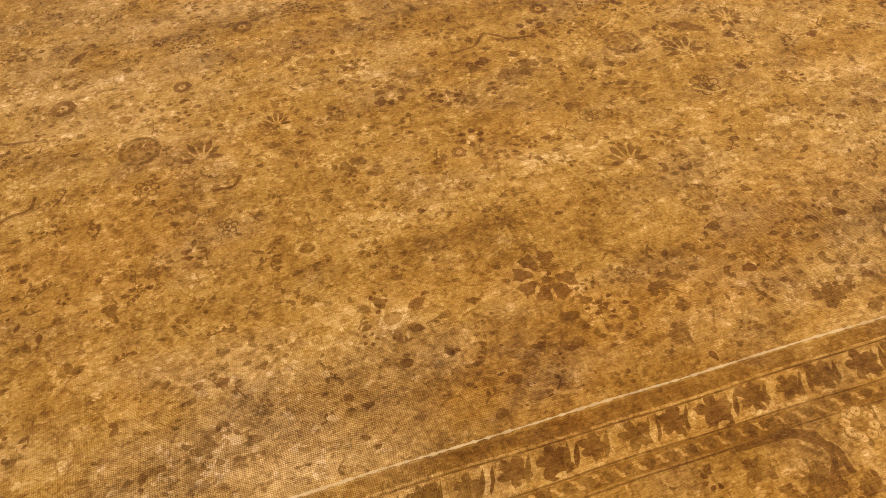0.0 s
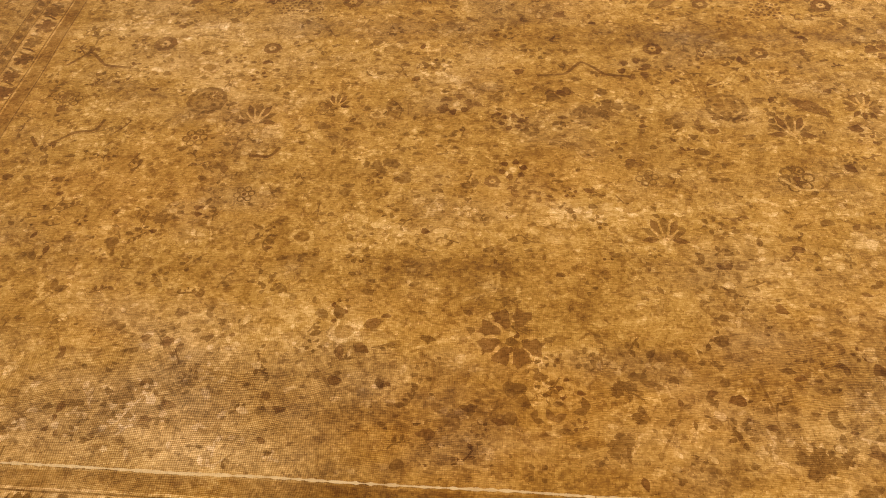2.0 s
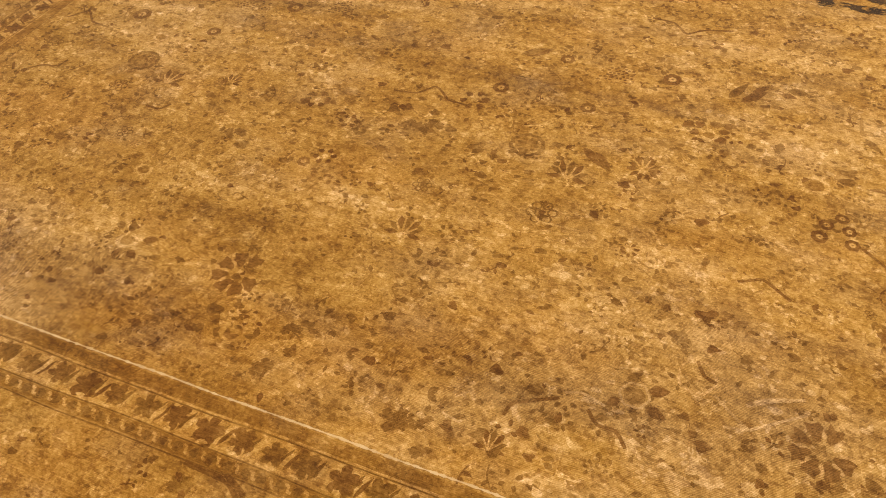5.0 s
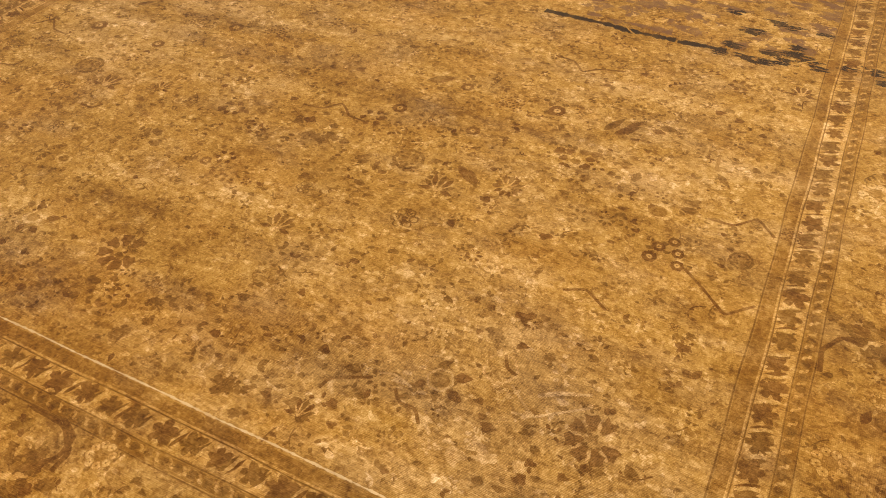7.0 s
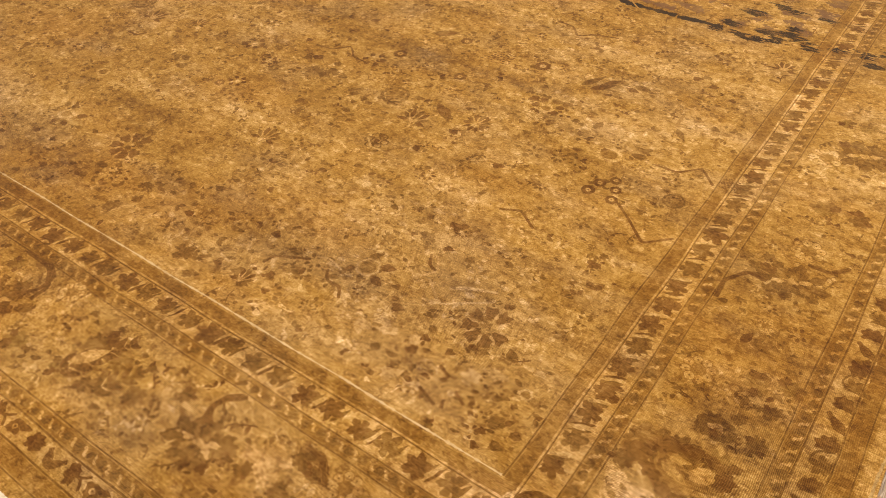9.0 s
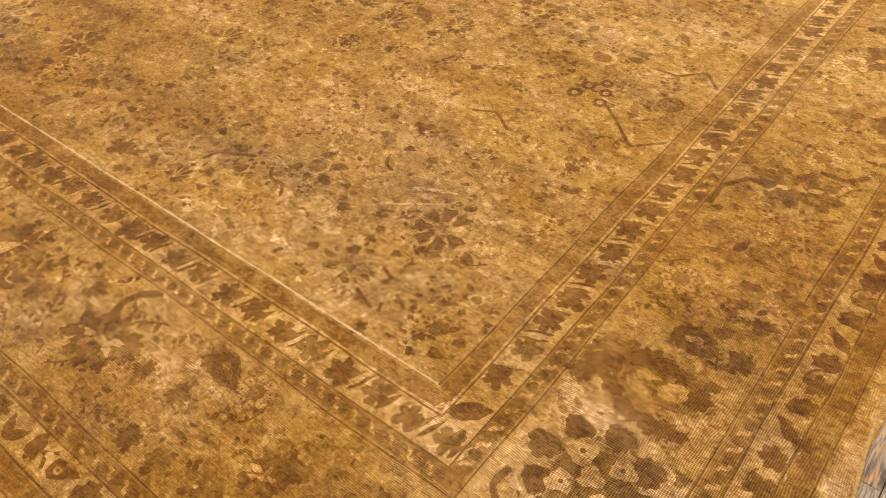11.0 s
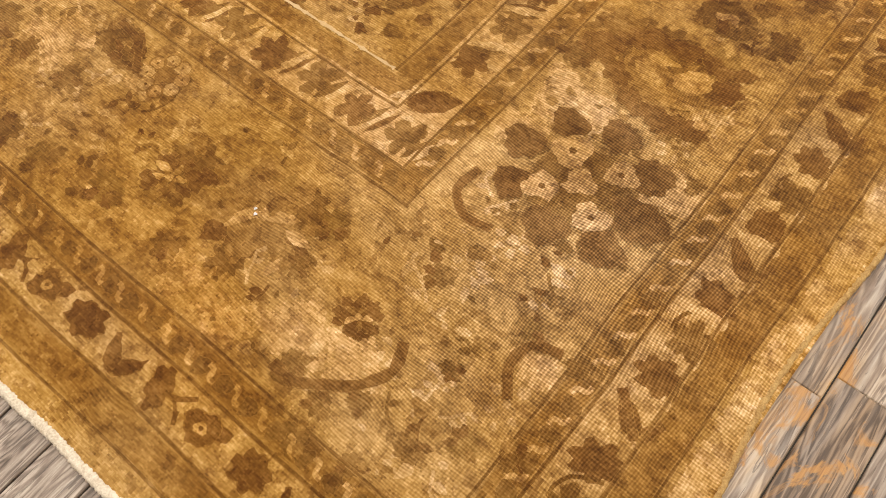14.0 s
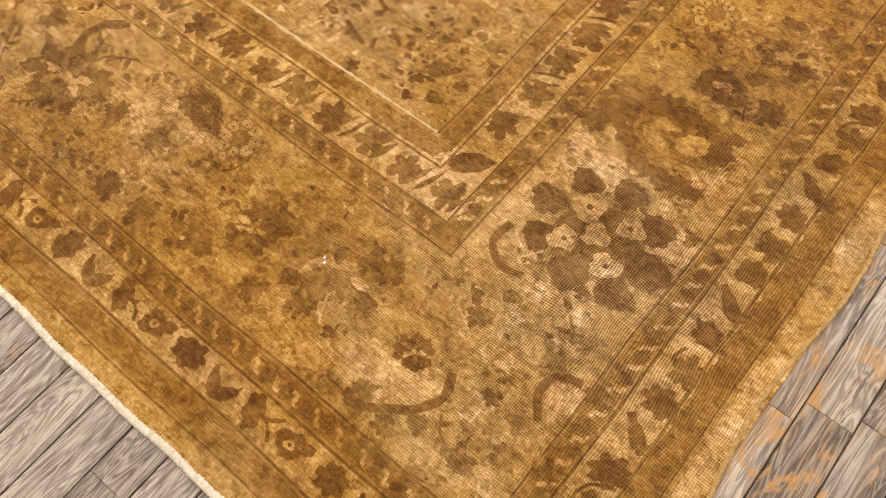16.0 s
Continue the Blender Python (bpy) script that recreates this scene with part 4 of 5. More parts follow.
def outer_band(side, a0, first, count, step, d):
    for i in range(count):
        a = a0 + i * step
        kind = (i + first) % 4
        k = Ink(2)
        m = random.choice((DEEP, UMBER, DEEP))
        if kind == 0:
            arrow(k, side, a, d, UMBER)
        elif kind == 1 and side == "s":
            twig(k, side, a, d, m)
        elif kind == 2 and side == "s":
            curl(k, side, a, d, m)
        elif kind == 2:
            maple(k, *placed(side, a, d + 0.004), 0.030, BROWN, random.uniform(0, 6))
            chevron(k, side, a + 0.02, d, BROWN)
        else:
            x, y = placed(side, a, d)
            jag(k, x, y, random.uniform(0.030, 0.036), 0.027, m, random.uniform(0, 180), 7)
        p = placed(side, a + 0.034, d - 0.026)
        q = placed(side, a + 0.046, d + 0.026)
        k.leaf(*p, *q, PALE, 0.16)
        k.leaf(*placed(side, a - 0.034, d + 0.028), *placed(side, a - 0.010, d + 0.024), PALE, 0.2)
        k.link("arrow_motif" if kind == 0 else "leaf_motif")


outer_band("s", -2.056, 0, 36, 0.0747, 0.548)
outer_band("e", -0.483, 0, 24, 0.0645, 0.560)


# ---- kinds of figures in the field and the main border ----
def ring(x, y, r):
    k = Ink(2)
    k.circle(x, y, r * 0.78, r * 0.62, UMBER, 20, 0.10, 7)
    k.blob(x, y, r * 0.42, r * 0.42, GLOW, 0, 0.15, 10, 0.0005)
    k.blob(x, y, r * 0.16, r * 0.16, BROWN, 0, 0.15, 8, 0.0010)
    k.link("rosette_motif", piece="heart")


def wheel(x, y, r):
    k = Ink(2)
    k.circle(x, y, r * 0.88, r * 0.24, BROWN, 30, 0.06, 11)
    for i in range(9):
        a = i * 0.7
        k.blob(x + r * 0.50 * math.cos(a), y + r * 0.50 * math.sin(a), r * 0.16, r * 0.12, BROWN, math.degrees(a), 0.3, 8, 0.0005)
    k.blob(x, y, r * 0.80, r * 0.78, FAINT, 0, 0.3, 20, -0.0005)
    k.link("wheel_motif", piece="bead")


def palering(x, y, r):
    k = Ink(2)
    k.blob(x, y, r, r * 0.85, PALE, 0, 0.15, 16)
    k.blob(x, y, r * 0.62, r * 0.54, FAINT, 0, 0.2, 12, 0.0005)
    k.link("pale_rosette_motif", piece="heart")


def dots(x, y, r):
    k = Ink(2)
    n = 6 if r > 0.03 else 5
    for i in range(n):
        a = 2 * math.pi * i / n + 0.3
        k.blob(x + r * 0.72 * math.cos(a), y + r * 0.72 * math.sin(a), r * 0.27, r * 0.24, UMBER, math.degrees(a), 0.35, 9)
    k.blob(x, y, r * 0.24, r * 0.22, PALE if r > 0.03 else OLIVE, 0, 0.2, 8)
    k.link("dotted_flower_motif", piece="dot")


def cluster(x, y, r):
    k = Ink(2)
    for cx, cy in ((-0.62, -0.35), (-0.5, 0.35), (0.0, 0.7), (0.55, 0.35), (0.62, -0.4), (0.0, -0.1)):
        for i in range(6):
            a = i * 1.047
            k.blob(x + r * (cx + 0.24 * math.cos(a)), y + r * (cy + 0.28 * math.sin(a)), r * 0.10, r * 0.10, UMBER, 0, 0.3, 7)
    k.link("flower_cluster_motif")


def fan(x, y, r):
    k = Ink(2)
    for i in range(7):
        a = radians(-10 + i * 33)
        k.leaf(x + 0.25 * r * math.cos(a), y - 0.5 * r + 0.25 * r * math.sin(a), x + r * 1.05 * math.cos(a), y - 0.45 * r + 1.25 * r * math.sin(a), UMBER if i % 2 == 0 else BROWN, 0.22)
    for i in range(4):
        a = radians(35 + i * 36)
        k.stroke([(x, y - 0.7 * r), (x + 0.3 * r * math.cos(a), y - 0.4 * r), (x + 0.7 * r * math.cos(a), y - 0.45 * r + 0.8 * r * math.sin(a))], r * 0.10, GLOW, lift=0.0005)
    k.link("palmette_motif", piece="petal")


def daisy(x, y, r):
    k = Ink(2)
    for i in range(11):
        a = 2 * math.pi * i / 11
        k.leaf(x + 0.35 * r * math.cos(a), y + 0.35 * r * math.sin(a), x + r * math.cos(a), y + r * math.sin(a), UMBER, 0.22)
    k.blob(x, y, r * 0.3, r * 0.26, PALE, 0, 0.2, 9)
    k.link("daisy_motif", piece="petal")


def outline_flower(x, y, r):
    k = Ink(2)
    for i in range(6):
        a = 2 * math.pi * i / 6 + 0.2
        k.circle(x + r * 0.6 * math.cos(a), y + r * 0.6 * math.sin(a), r * 0.27, r * 0.12, BROWN, 10)
    k.blob(x, y, r * 0.2, r * 0.2, UMBER, 0, 0.2, 8)
    k.link("outlined_flower_motif", piece="petal")


def star(x, y, r):
    k = Ink(2)
    for i in range(8):
        a = 2 * math.pi * i / 8 + 0.39
        c, s = math.cos(a), math.sin(a)
        pts = []
        for u, w in ((0.36, 0.07), (0.58, 0.16), (0.74, 0.30), (0.92, 0.26), (1.08, 0.30), (1.02, 0.04), (1.10, -0.24), (0.86, -0.30), (0.72, -0.20), (0.50, -0.15), (0.36, -0.07)):
            u, w = r * u * random.uniform(0.94, 1.06), r * w * random.uniform(0.85, 1.15)
            pts.append((x + u * c - w * s, y + u * s + w * c))
        if i:
            k.outline(pts, UMBER if i in (2, 5, 7) else DEEP, 0.8)
        a += math.pi / 8
        k.leaf(x + 0.42 * r * math.cos(a), y + 0.42 * r * math.sin(a), x + 1.05 * r * math.cos(a), y + 1.05 * r * math.sin(a), GLOW, 0.16, -0.0005)
    k.link("star_flower_motif", "dark eight-petalled star flower", piece="petal")


def octo(x, y, r):
    k = Ink(2)
    k.blob(x, y, r * 0.42, r * 0.4, FAINT, 0, 0.25, 14)
    for i in range(8):
        a = 2 * math.pi * i / 8 + 0.39
        px, py = x + r * 0.70 * math.cos(a), y + r * 0.70 * math.sin(a)
        k.circle(px, py, r * 0.31, r * 0.075, FAINT, 12, lift=0.0005)
        k.blob(px, py, r * 0.30, r * 0.30, PALE if i % 3 else GLOW, 0, 0.15, 10, 0.0005)
        k.blob(px, py, r * 0.06, r * 0.06, BROWN, 0, 0.12, 6, 0.0010)
    k.link("ivory_flower_motif", "flower of eight ivory petals round a brown heart", piece="petal")


def lone(name, layer, draw):
    k = Ink(layer)
    draw(k)
    return k.link(name)


for t in RING_A:
    ring(*t)
for t in WHEEL_A:
    wheel(*t)
for t in PALERING_A:
    palering(*t)
for t in DOTS_A:
    dots(*t)
for t in CLUSTER_A:
    cluster(*t)
for t in FAN_A:
    fan(*t)
for t in DAISY_A:
    daisy(*t)
for t in OUTLINE_A:
    outline_flower(*t)
for t in STAR_A:
    star(*t)
for t in OCTO_A:
    octo(*t)
for t in [*LEAF_A, *LEAF_B]:
    lone("leaf_motif", 2, lambda k: k.leaf(*t, random.choice((BROWN, UMBER)), 0.30 if math.dist(t[:2], t[2:]) < 0.07 else 0.16))
for t in PALLEAF_A:
    lone("pale_leaf_motif", 4, lambda k: k.leaf(*t, GLOW, 0.20))
for t in [*STEM_A, *STEM_C]:
    lone("stem_motif", 3, lambda k: k.stroke(list(zip(t[::2], t[1::2])), 0.0100, UMBER))
for t in STEM_B:
    lone("stem_motif", 3, lambda k: k.stroke(list(zip(t[::2], t[1::2])), 0.0060, FAINT))
for t in PALESTEM_A:
    lone("pale_stem_motif", 3, lambda k: k.stroke(list(zip(t[::2], t[1::2])), 0.0075, PALE))
for t in [*HOOK_A, *HOOK_B]:
    lone("vine_motif", 4, lambda k: k.stroke(list(zip(t[::2], t[1::2])), 0.0150, DEEP))
for x, y, r in [*BLOT_A, *BLOT_B, *BLOT_C, *BLOT_D, *BLOT_E, *BLOT_F, *BLOT_G]:
    def spot(k):
        if r > 0.028:
            for i in range(5):
                jag(k, x + random.uniform(-0.6, 0.6) * r, y + random.uniform(-0.6, 0.6) * r, r * 0.46, r * 0.36, BROWN, random.uniform(0, 180), 5)
        elif random.random() < 0.4:
            a = random.uniform(0, 6.3)
            for e in (-0.7, 0.7):
                k.leaf(x, y, x + 1.5 * r * math.cos(a + e), y + 1.5 * r * math.sin(a + e), random.choice((BROWN, UMBER)), 0.30)
        else:
            k.blob(x, y, r * 0.9, r * 0.72, random.choice((BROWN, UMBER, BROWN)), random.uniform(-25, 25), 0.45, 13)
    lone("bud_motif", 2, spot)
for x, y, r in PALE_A:
    lone("pale_bud_motif", 2, lambda k: k.blob(x, y, r, r * 0.8, PALE, 0, 0.5, 14))
for x, y, r in GLOW_A:
    lone("straw_patch_motif", 1, lambda k: k.blob(x, y, r * 1.2, r, GLOW, 0, 0.4, 16, 0.0, 0.4))
for x, y, r in [*DARK_A, *DARK_B, *DARK_C]:
    def lobes(k):
        jag(k, x, y, r * 1.0, r * 0.8, random.choice((BROWN, OLIVE, BROWN)), random.uniform(0, 180), 8)
        for i in range(4):
            a = random.uniform(0, 6.3)
            jag(k, x + r * 0.7 * math.cos(a), y + r * 0.7 * math.sin(a), r * 0.44, r * 0.30, random.choice((UMBER, BROWN, DEEP, FAINT)), math.degrees(a), 5, 0.0005)
    k = Ink(2)
    lobes(k)
    k.link("border_flower_motif", piece="petal")

# the plum-brown rosette at the border's corner: centre and half-axes of each petal
ROSE_A = [(0.230, 0.014, 0.031, 0.029), (0.262, 0.080, 0.029, 0.025), (0.333, 0.102, 0.030, 0.028), (0.403, 0.072, 0.031, 0.029),
          (0.428, 0.004, 0.044, 0.034), (0.409, -0.060, 0.032, 0.027), (0.333, -0.080, 0.032, 0.030), (0.258, -0.050, 0.029, 0.028)]
ROSEC_A = [(0.293, 0.042, 0.023), (0.293, -0.031, 0.021), (0.331, 0.005, 0.019), (0.368, 0.049, 0.020), (0.373, -0.032, 0.020)]
k = Ink(4)
k.blob(0.333, 0.003, 0.072, 0.066, BROWN, 0, 0.25, 26)
for x, y, rx, ry in ROSE_A:
    k.blob(x, y, rx, ry, ROSE, 0, 0.24, 26, 0.0005, 0.88)
for x, y, r in ROSEC_A:
    k.blob(x, y, r * 1.22, r * 1.1, GLOW, 45, 0.3, 18, 0.0010, 0.85, 0.36)
    if (x, y) != (0.331, 0.005):
        k.blob(x, y, r * 0.26, r * 0.22, ROSE, 0, 0.2, 8, 0.0015)
k.link("large_rosette_motif", "large plum-brown rosette with ivory hearts", piece="petal")


# large palmettes of the main border
def great_palmette(x, y, rx, ry, m, hearts):
    """A worn palmette: a ragged crown of petals round a lighter band and pale hearts."""
    k = Ink(3)
    jag(k, x, y, rx * 0.80, ry * 0.80, m, 0, 11)
    for i in range(9):
        a = 2 * math.pi * i / 9 + random.uniform(-0.2, 0.2)
        jag(k, x + rx * 0.76 * math.cos(a), y + ry * 0.76 * math.sin(a), rx * 0.30, ry * 0.28, random.choice((m, m, UMBER)), math.degrees(a), 5)
    for i in range(hearts):
        a = 2 * math.pi * i / hearts + 0.5
        k.blob(x + 0.36 * rx * math.cos(a), y + 0.36 * ry * math.sin(a), rx * 0.22, ry * 0.13, FAINT if i % 3 else GLOW, math.degrees(a), 0.45, 14, 0.0005)
    k.blob(x, y, rx * 0.16, ry * 0.16, GLOW, 0, 0.3, 12, 0.0008)
    k.link("great_palmette_motif", "large faded brown palmette of the border", piece="petal")


def crowned_palmette():
    """The palmette beside the rosette: a dark toothed crown, a tan band and one pale oval heart."""
    k = Ink(3)
    k.blob(0.322, 0.224, 0.088, 0.050, FAINT, 18, 0.35, 30)
    for x, y, rx, ry, turn in ((0.222, 0.226, 0.034, 0.026, 60), (0.258, 0.272, 0.036, 0.022, 30), (0.262, 0.196, 0.034, 0.018, -30), (0.306, 0.166, 0.038, 0.017, -25),
                               (0.356, 0.162, 0.038, 0.018, -10), (0.404, 0.170, 0.026, 0.018, 0), (0.404, 0.258, 0.030, 0.026, 60), (0.318, 0.292, 0.044, 0.016, 10), (0.374, 0.290, 0.030, 0.016, -20)):
        jag(k, x, y, rx * 1.12, ry * 1.15, UMBER if turn > 0 else DEEP, turn, 7, 0.0003)
    for x, y, u, w in ((0.270, 0.232, 0.345, 0.204), (0.280, 0.250, 0.335, 0.262), (0.330, 0.190, 0.385, 0.200)):
        k.leaf(x, y, u, w, WOOL, 0.17, 0.0006)
    k.blob(0.360, 0.245, 0.030, 0.022, GLOW, 30, 0.25, 18, 0.0008)
    k.blob(0.408, 0.186, 0.011, 0.009, GLOW, 0, 0.3, 10, 0.0008)
    k.link("great_palmette_motif", "dark toothed palmette with a pale oval heart", piece="petal")


crowned_palmette()
great_palmette(0.020, -0.300, 0.100, 0.070, FAINT, 5)
great_palmette(-0.119, -0.340, 0.044, 0.040, DEEP, 6)
great_palmette(0.228, -0.329, 0.034, 0.030, DEEP, 5)
great_palmette(-1.45, -0.34, 0.085, 0.070, BROWN, 6)
great_palmette(-0.62, -0.33, 0.10, 0.065, BROWN, 7)
great_palmette(0.33, 0.95, 0.10, 0.07, BROWN, 6)
great_palmette(0.34, 1.65, 0.10, 0.08, BROWN, 6)
great_palmette(-2.2, -0.34, 0.10, 0.07, BROWN, 6)


def feather_leaf(x0, y0, x1, y1, m, pairs=6):
    """A large sawn leaf: a midrib with slanting lobes on both sides."""
    k = Ink(3)
    k.stroke([(x0, y0), ((x0 + x1) / 2 + 0.006, (y0 + y1) / 2), (x1, y1)], 0.016, m)
    n, a = math.dist((x0, y0), (x1, y1)), math.atan2(y1 - y0, x1 - x0)
    for i in range(pairs):
        t = (i + 0.4) / pairs
        q = n * (0.36 - 0.20 * t) * random.uniform(0.85, 1.15)
        px, py = x0 + (x1 - x0) * t, y0 + (y1 - y0) * t
        for e in (-0.75, 0.75):
            k.leaf(px, py, px + q * math.cos(a + e), py + q * math.sin(a + e), random.choice((m, m, UMBER)), 0.24)
            k.leaf(px + 0.02 * math.cos(a), py + 0.02 * math.sin(a), px + 0.8 * q * math.cos(a + e * 0.8), py + 0.8 * q * math.sin(a + e * 0.8), GLOW, 0.08)
    k.link("feather_leaf_motif", "large sawn brown leaf of the border", piece="lobe")


feather_leaf(-1.085, -0.400, -0.985, -0.215, DEEP)
feather_leaf(-0.960, -0.390, -0.880, -0.240, BROWN, 5)
feather_leaf(0.250, 0.640, 0.400, 0.720, FAINT, 5)
# pale loop and stalks between the flowers of the field
k = Ink(3)
k.circle(-0.545, 0.440, 0.042, 0.007, GLOW, 26, 0.05, 5, ry=1.1)
for t in ((-0.500, 0.405, -0.445, 0.360, -0.416, 0.341), (-0.416, 0.341, -0.360, 0.382, -0.300, 0.426), (-0.416, 0.341, -0.470, 0.330)):
    k.stroke(list(zip(t[::2], t[1::2])), 0.0075, PALE)
k.link("pale_stem_motif", piece="stalk")
k = Ink(3)
k.circle(-0.669, 0.341, 0.033, 0.006, PALE, 22, 0.06, 6)
k.blob(-0.669, 0.341, 0.026, 0.024, BROWN, 0, 0.2, 16)
k.link("outlined_flower_motif", piece="heart")
k = Ink(3)
for i in range(9):
    a = 2 * math.pi * i / 9
    jag(k, 0.338 + 0.040 * math.cos(a), 0.383 + 0.026 * math.sin(a), 0.017, 0.011, BROWN, math.degrees(a) + 90, 4)
k.blob(0.338, 0.383, 0.020, 0.013, GLOW, 10, 0.3, 12)
k.link("outlined_flower_motif", piece="petal")

# the dark line across the far field, broadening towards the side
for t in NAVLINE_A:
    lone("navy_line", 2, lambda k: k.stroke(list(zip(t[::2], t[1::2])), 0.030, NAVY, wob=0.5))
for x, y, r in NAVBLOB_A:
    for i in range(13):
        lone("navy_streak", 2, lambda k: k.blob(x + random.uniform(-0.9, 0.9) * r, y + random.uniform(-0.8, 0.8) * r, r * random.uniform(0.5, 1.1), r * random.uniform(0.10, 0.28), NAVY, random.uniform(-6, 8), 0.9, 18))
for i in range(110):
    x = random.uniform(-1.0, 0.10)
    y = random.uniform(2.30, 2.90)
    lone("plum_patch", 1, lambda k: k.blob(x, y, random.uniform(0.02, 0.06), random.uniform(0.012, 0.03), PLUM, 0, 0.6, 14, 0.0, 0.5))
for x, y, r in PALEFLOWER_A:
    lone("pale_flower_motif", 4, lambda k: maple(k, x, y, r, PALE, random.uniform(0, 6)))

# ---- countless small flecks of pattern over the whole rug ----
rnd = random.Random(7)
flecks = {m: Ink(1) for m in (FAINT, BROWN, UMBER, PALE)}


def spot_kind(x, y):
    """Whether a place is in the field or the main border, where small figures are strewn."""
    out = max(-y, x, -W - x)
    return -W + 0.03 < x < -0.03 and y > 0.03 or 0.20 < out < 0.45


def sprig(x, y, m):
    """A bent stalk with small leaves on both sides."""
    a, n, step = rnd.uniform(0, 6.3), rnd.randint(2, 4), rnd.uniform(0.012, 0.019)
    pts = [(x, y)]
    for i in range(n):
        a += rnd.uniform(-0.6, 0.6)
        pts.append((pts[-1][0] + step * math.cos(a), pts[-1][1] + step * math.sin(a)))
    flecks[m].stroke(pts, 0.0045, m)
    for px, py in pts[1:]:
        b = a + rnd.choice((-1.1, 1.1))
        q = rnd.uniform(0.012, 0.024)
        flecks[m].leaf(px, py, px + q * math.cos(b), py + q * math.sin(b), m, 0.28)


def floret(x, y, m):
    """A ring of small petals round a pale or open heart."""
    r, n = rnd.uniform(0.012, 0.023), rnd.randint(4, 7)
    for i in range(n):
        if rnd.random() < 0.85:
            a = 2 * math.pi * i / n + x * 50
            flecks[m].blob(x + r * math.cos(a), y + r * math.sin(a), r * 0.42, r * 0.30, m, math.degrees(a), 0.4, 8)
    if rnd.random() < 0.6:
        flecks[PALE].blob(x, y, r * 0.45, r * 0.40, PALE, 0, 0.3, 8)


for i in range(2800):
    x, y = rnd.uniform(-W - 0.45, 0.45), rnd.uniform(-0.45, 2.75)
    if spot_kind(x, y):
        q = rnd.random()
        m = BROWN if q < 0.28 else FAINT if q < 0.60 else PALE if q < 0.93 else UMBER
        (sprig if rnd.random() < 0.55 else floret)(x, y, m)
for i in range(11000):
    x, y = rnd.uniform(-W - 0.6, 0.6), rnd.uniform(-0.6, 2.8 if i % 8 else L)
    if not spot_kind(x, y):
        continue
    q = rnd.random()
    m = FAINT if q < 0.38 else BROWN if q < 0.62 else UMBER if q < 0.66 else PALE
    k = flecks[m]
    r = rnd.uniform(0.004, 0.012)
    if rnd.random() < 0.35:
        a = rnd.uniform(0, 6.3)
        k.leaf(x, y, x + 2.8 * r * math.cos(a), y + 2.8 * r * math.sin(a), m, 0.27)
    else:
        k.blob(x, y, r * rnd.uniform(0.9, 1.7), r * rnd.uniform(0.6, 1.0), m, rnd.uniform(-20, 20), 0.5, 8)
for m in flecks:
    flecks[m].link("pattern_fleck", "countless small faded flecks of pattern", "stuff")


# ---- the rug's edges ----
def cord(name, path, r, mat, label, pitch, amp):
    """An overcast cord with the bulge of each stitch."""
    verts, faces = [], []
    n = 10
    for i, (x, y) in enumerate(path):
        p, q = path[max(0, i - 1)], path[min(len(path) - 1, i + 1)]
        dx, dy = q[0] - p[0], q[1] - p[1]
        d = math.hypot(dx, dy) or 1
        rr = r * (1 + amp * math.sin(2 * math.pi * i / pitch) + random.uniform(-0.06, 0.06))
        off = random.uniform(-0.0008, 0.0010)
        for j in range(n):
            a = 2 * math.pi * j / n
            s = rr * math.cos(a) + off
            verts.append((x - dy / d * s, y + dx / d * s, FLOOR_Z + 0.0052 + 0.0052 * math.sin(a) * rr / r))
    for i in range(len(path) - 1):
        for j in range(n):
            k = (j + 1) % n
            faces.append((i * n + j, i * n + k, (i + 1) * n + k, (i + 1) * n + j))
    ob = link_mesh(name, verts, faces, [mat], rug)
    for p in ob.data.polygons:
        p.use_smooth = True
    return tagged(ob, label)


xs = np.arange(-W - 0.67, 0.675, 0.0022)
cord("binding", [(float(x), south_edge(float(x)) - 0.002 + 0.0012 * math.sin(float(x) * 37)) for x in xs], 0.0072, CREAM_CORD, "cream cotton overcast binding", 3.2, 0.07)
ys = np.arange(-0.66, L + 0.65, 0.004)
cord("selvedge", [(east_edge(float(y)) - 0.001, float(y)) for y in ys], 0.0045, GOLD_CORD, "thin gold wool selvedge cord", 2.5, 0.12)

# ---- a speck of lint ----
for lx, ly in ((0.013, -0.300), (0.019, -0.306)):
    bm = bmesh.new()
    bmesh.ops.create_icosphere(bm, subdivisions=1, radius=0.003)
    for v in bm.verts:
        v.co = Vector((v.co.x * random.uniform(0.5, 1.3) + lx, v.co.y * random.uniform(0.5, 1.3) + ly, max(0.0, v.co.z * 0.6) + 0.0028))
    me = bpy.data.meshes.new("lint")
    bm.to_mesh(me)
    bm.free()
    me.materials.append(PLASTER)
    tagged(new("lint", me), "tiny white speck of lint on the rug", "lint")

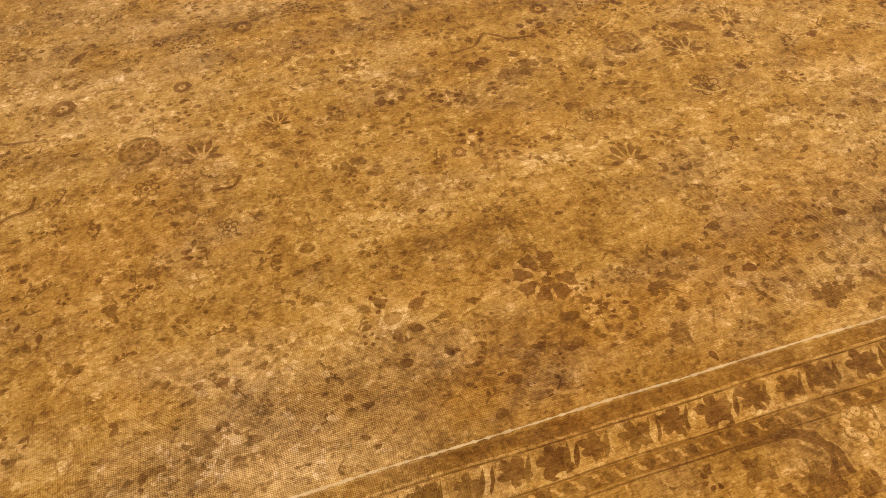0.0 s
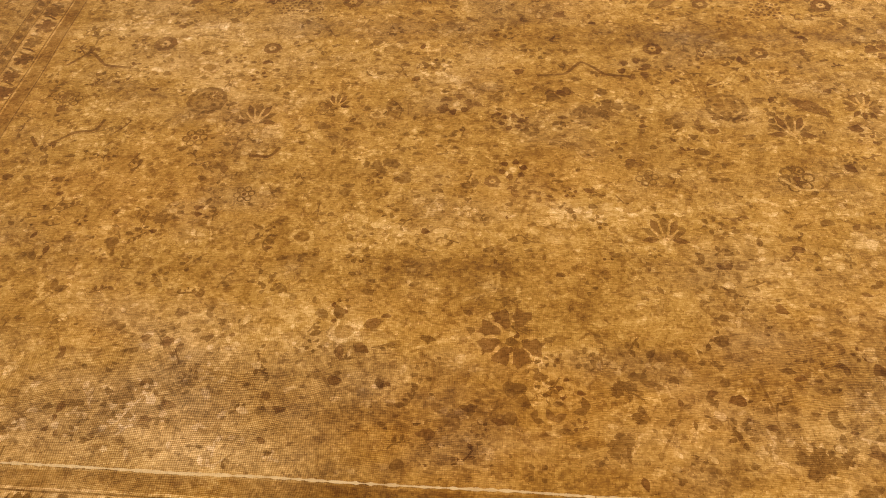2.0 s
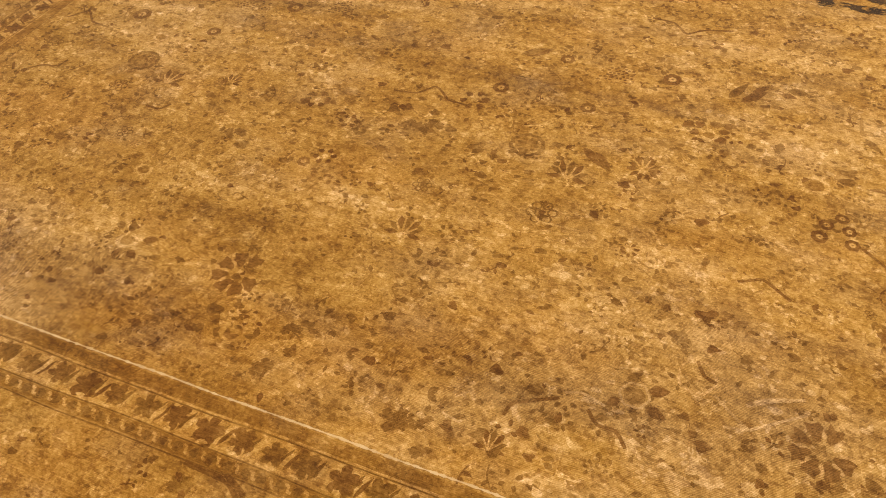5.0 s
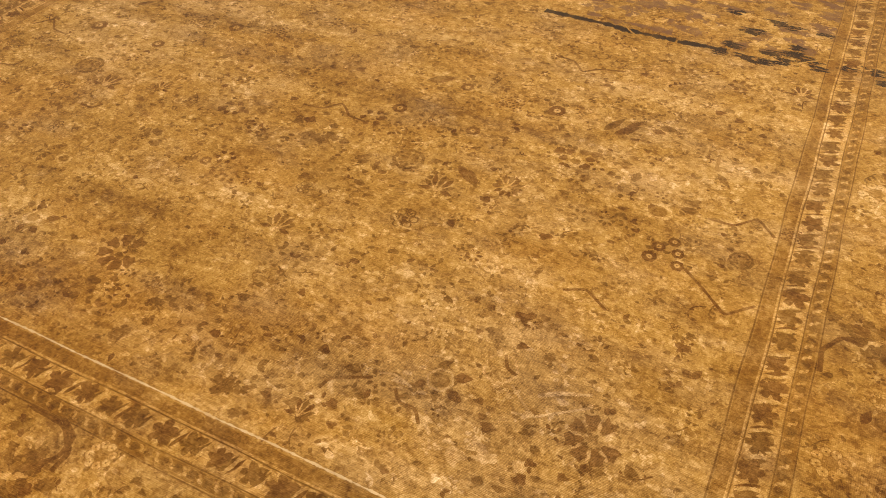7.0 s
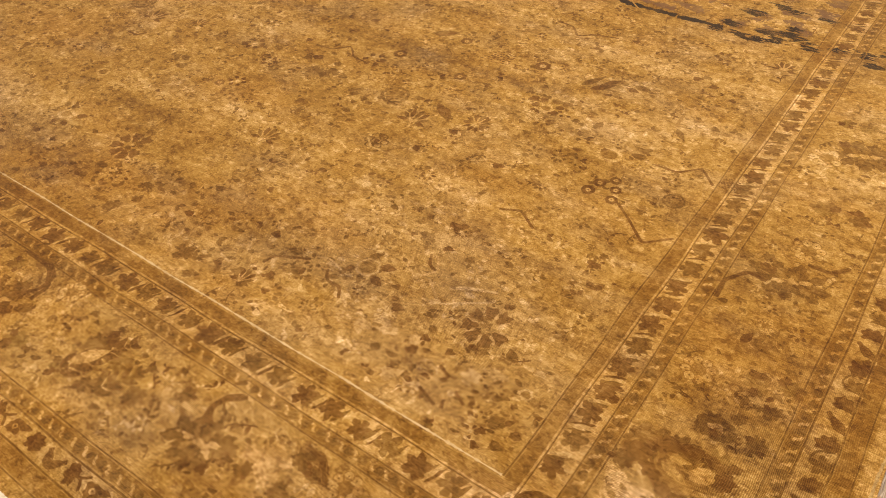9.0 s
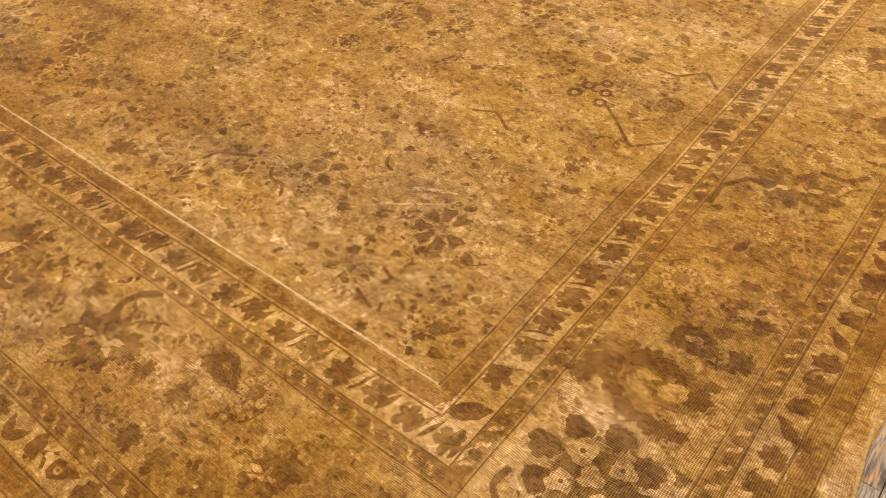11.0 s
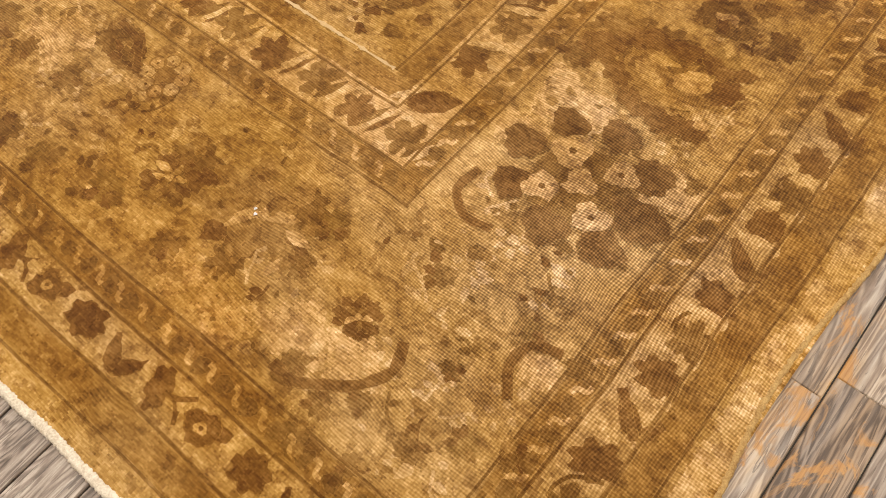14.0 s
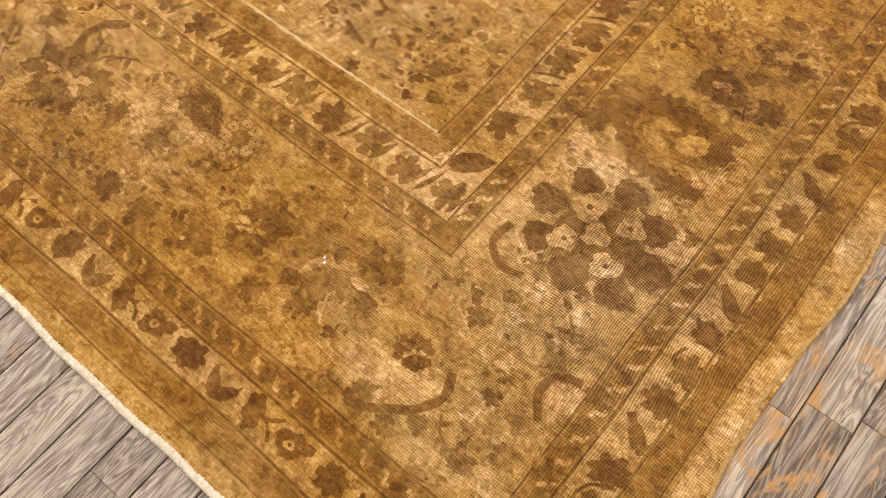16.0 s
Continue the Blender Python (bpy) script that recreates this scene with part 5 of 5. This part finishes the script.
# ---- floor planks ----
PITCH = 0.0749
SEAM = 0.0490
JOINTS = {0: -0.761, -1: -0.675, 1: -0.79, 10: -0.025, 9: 0.28, 11: -0.42, 8: -0.5}
rnd = random.Random(21)


def plank_mesh(length, mat):
    w, h, b = PITCH / 2 - 0.0012, 0.012, 0.0014
    v = []
    for z, k in ((-h, 0), (-b, 0), (0, b)):
        v += [(-w + k, k, z), (w - k, k, z), (w - k, length - k, z), (-w + k, length - k, z)]
    f = [(8, 9, 10, 11)]
    for o in (0, 4):
        for i in range(4):
            j = (i + 1) % 4
            f.append((o + i, o + j, o + 4 + j, o + 4 + i))
    me = bpy.data.meshes.new("plank")
    me.from_pydata(v, [], f)
    me.materials.append(mat)
    return me


LENGTHS = (0.34, 0.42, 0.50)
PLANKS = {(i, m): plank_mesh(n, m) for i, n in enumerate(LENGTHS) for m in (OAK, OAK_VARNISH)}
rest_v, rest_f = [], []
for c in range(-66, 38):
    x = SEAM - PITCH / 2 + c * PITCH
    y = JOINTS.get(c, rnd.uniform(-1, 0))
    while y > Y0:
        y -= LENGTHS[0]
    while y < Y1:
        i = rnd.randrange(3)
        if c in JOINTS and y < JOINTS[c] - 0.01:
            i = 0
        n = LENGTHS[i] - 0.0014
        under = -3.8 < x < 0.63 and -0.62 < y and y + n < FIELD_L + 0.6
        if not under:
            near = (-0.75 < x < 1.25 and y + n > -1.2 and y < 0.85)
            if near:
                m = OAK_VARNISH if x > 0.62 else OAK
                ob = new("plank", PLANKS[(i, m)])
                ob.location = (x, y, FLOOR_Z)
                ob.parent = floor
            else:
                b = len(rest_v)
                w = PITCH / 2 - 0.0009
                rest_v += [(x - w, y, FLOOR_Z), (x + w, y, FLOOR_Z), (x + w, y + n, FLOOR_Z), (x - w, y + n, FLOOR_Z)]
                rest_v += [(p[0], p[1], FLOOR_Z - 0.006) for p in rest_v[b:b + 4]]
                rest_f += [(b, b + 1, b + 2, b + 3)] + [(b + 4 + q, b + 4 + (q + 1) % 4, b + (q + 1) % 4, b + q) for q in range(4)]
        y += LENGTHS[i]
tagged(link_mesh("planks", rest_v, rest_f, [OAK], floor), "weathered oak strips", kind="stuff")
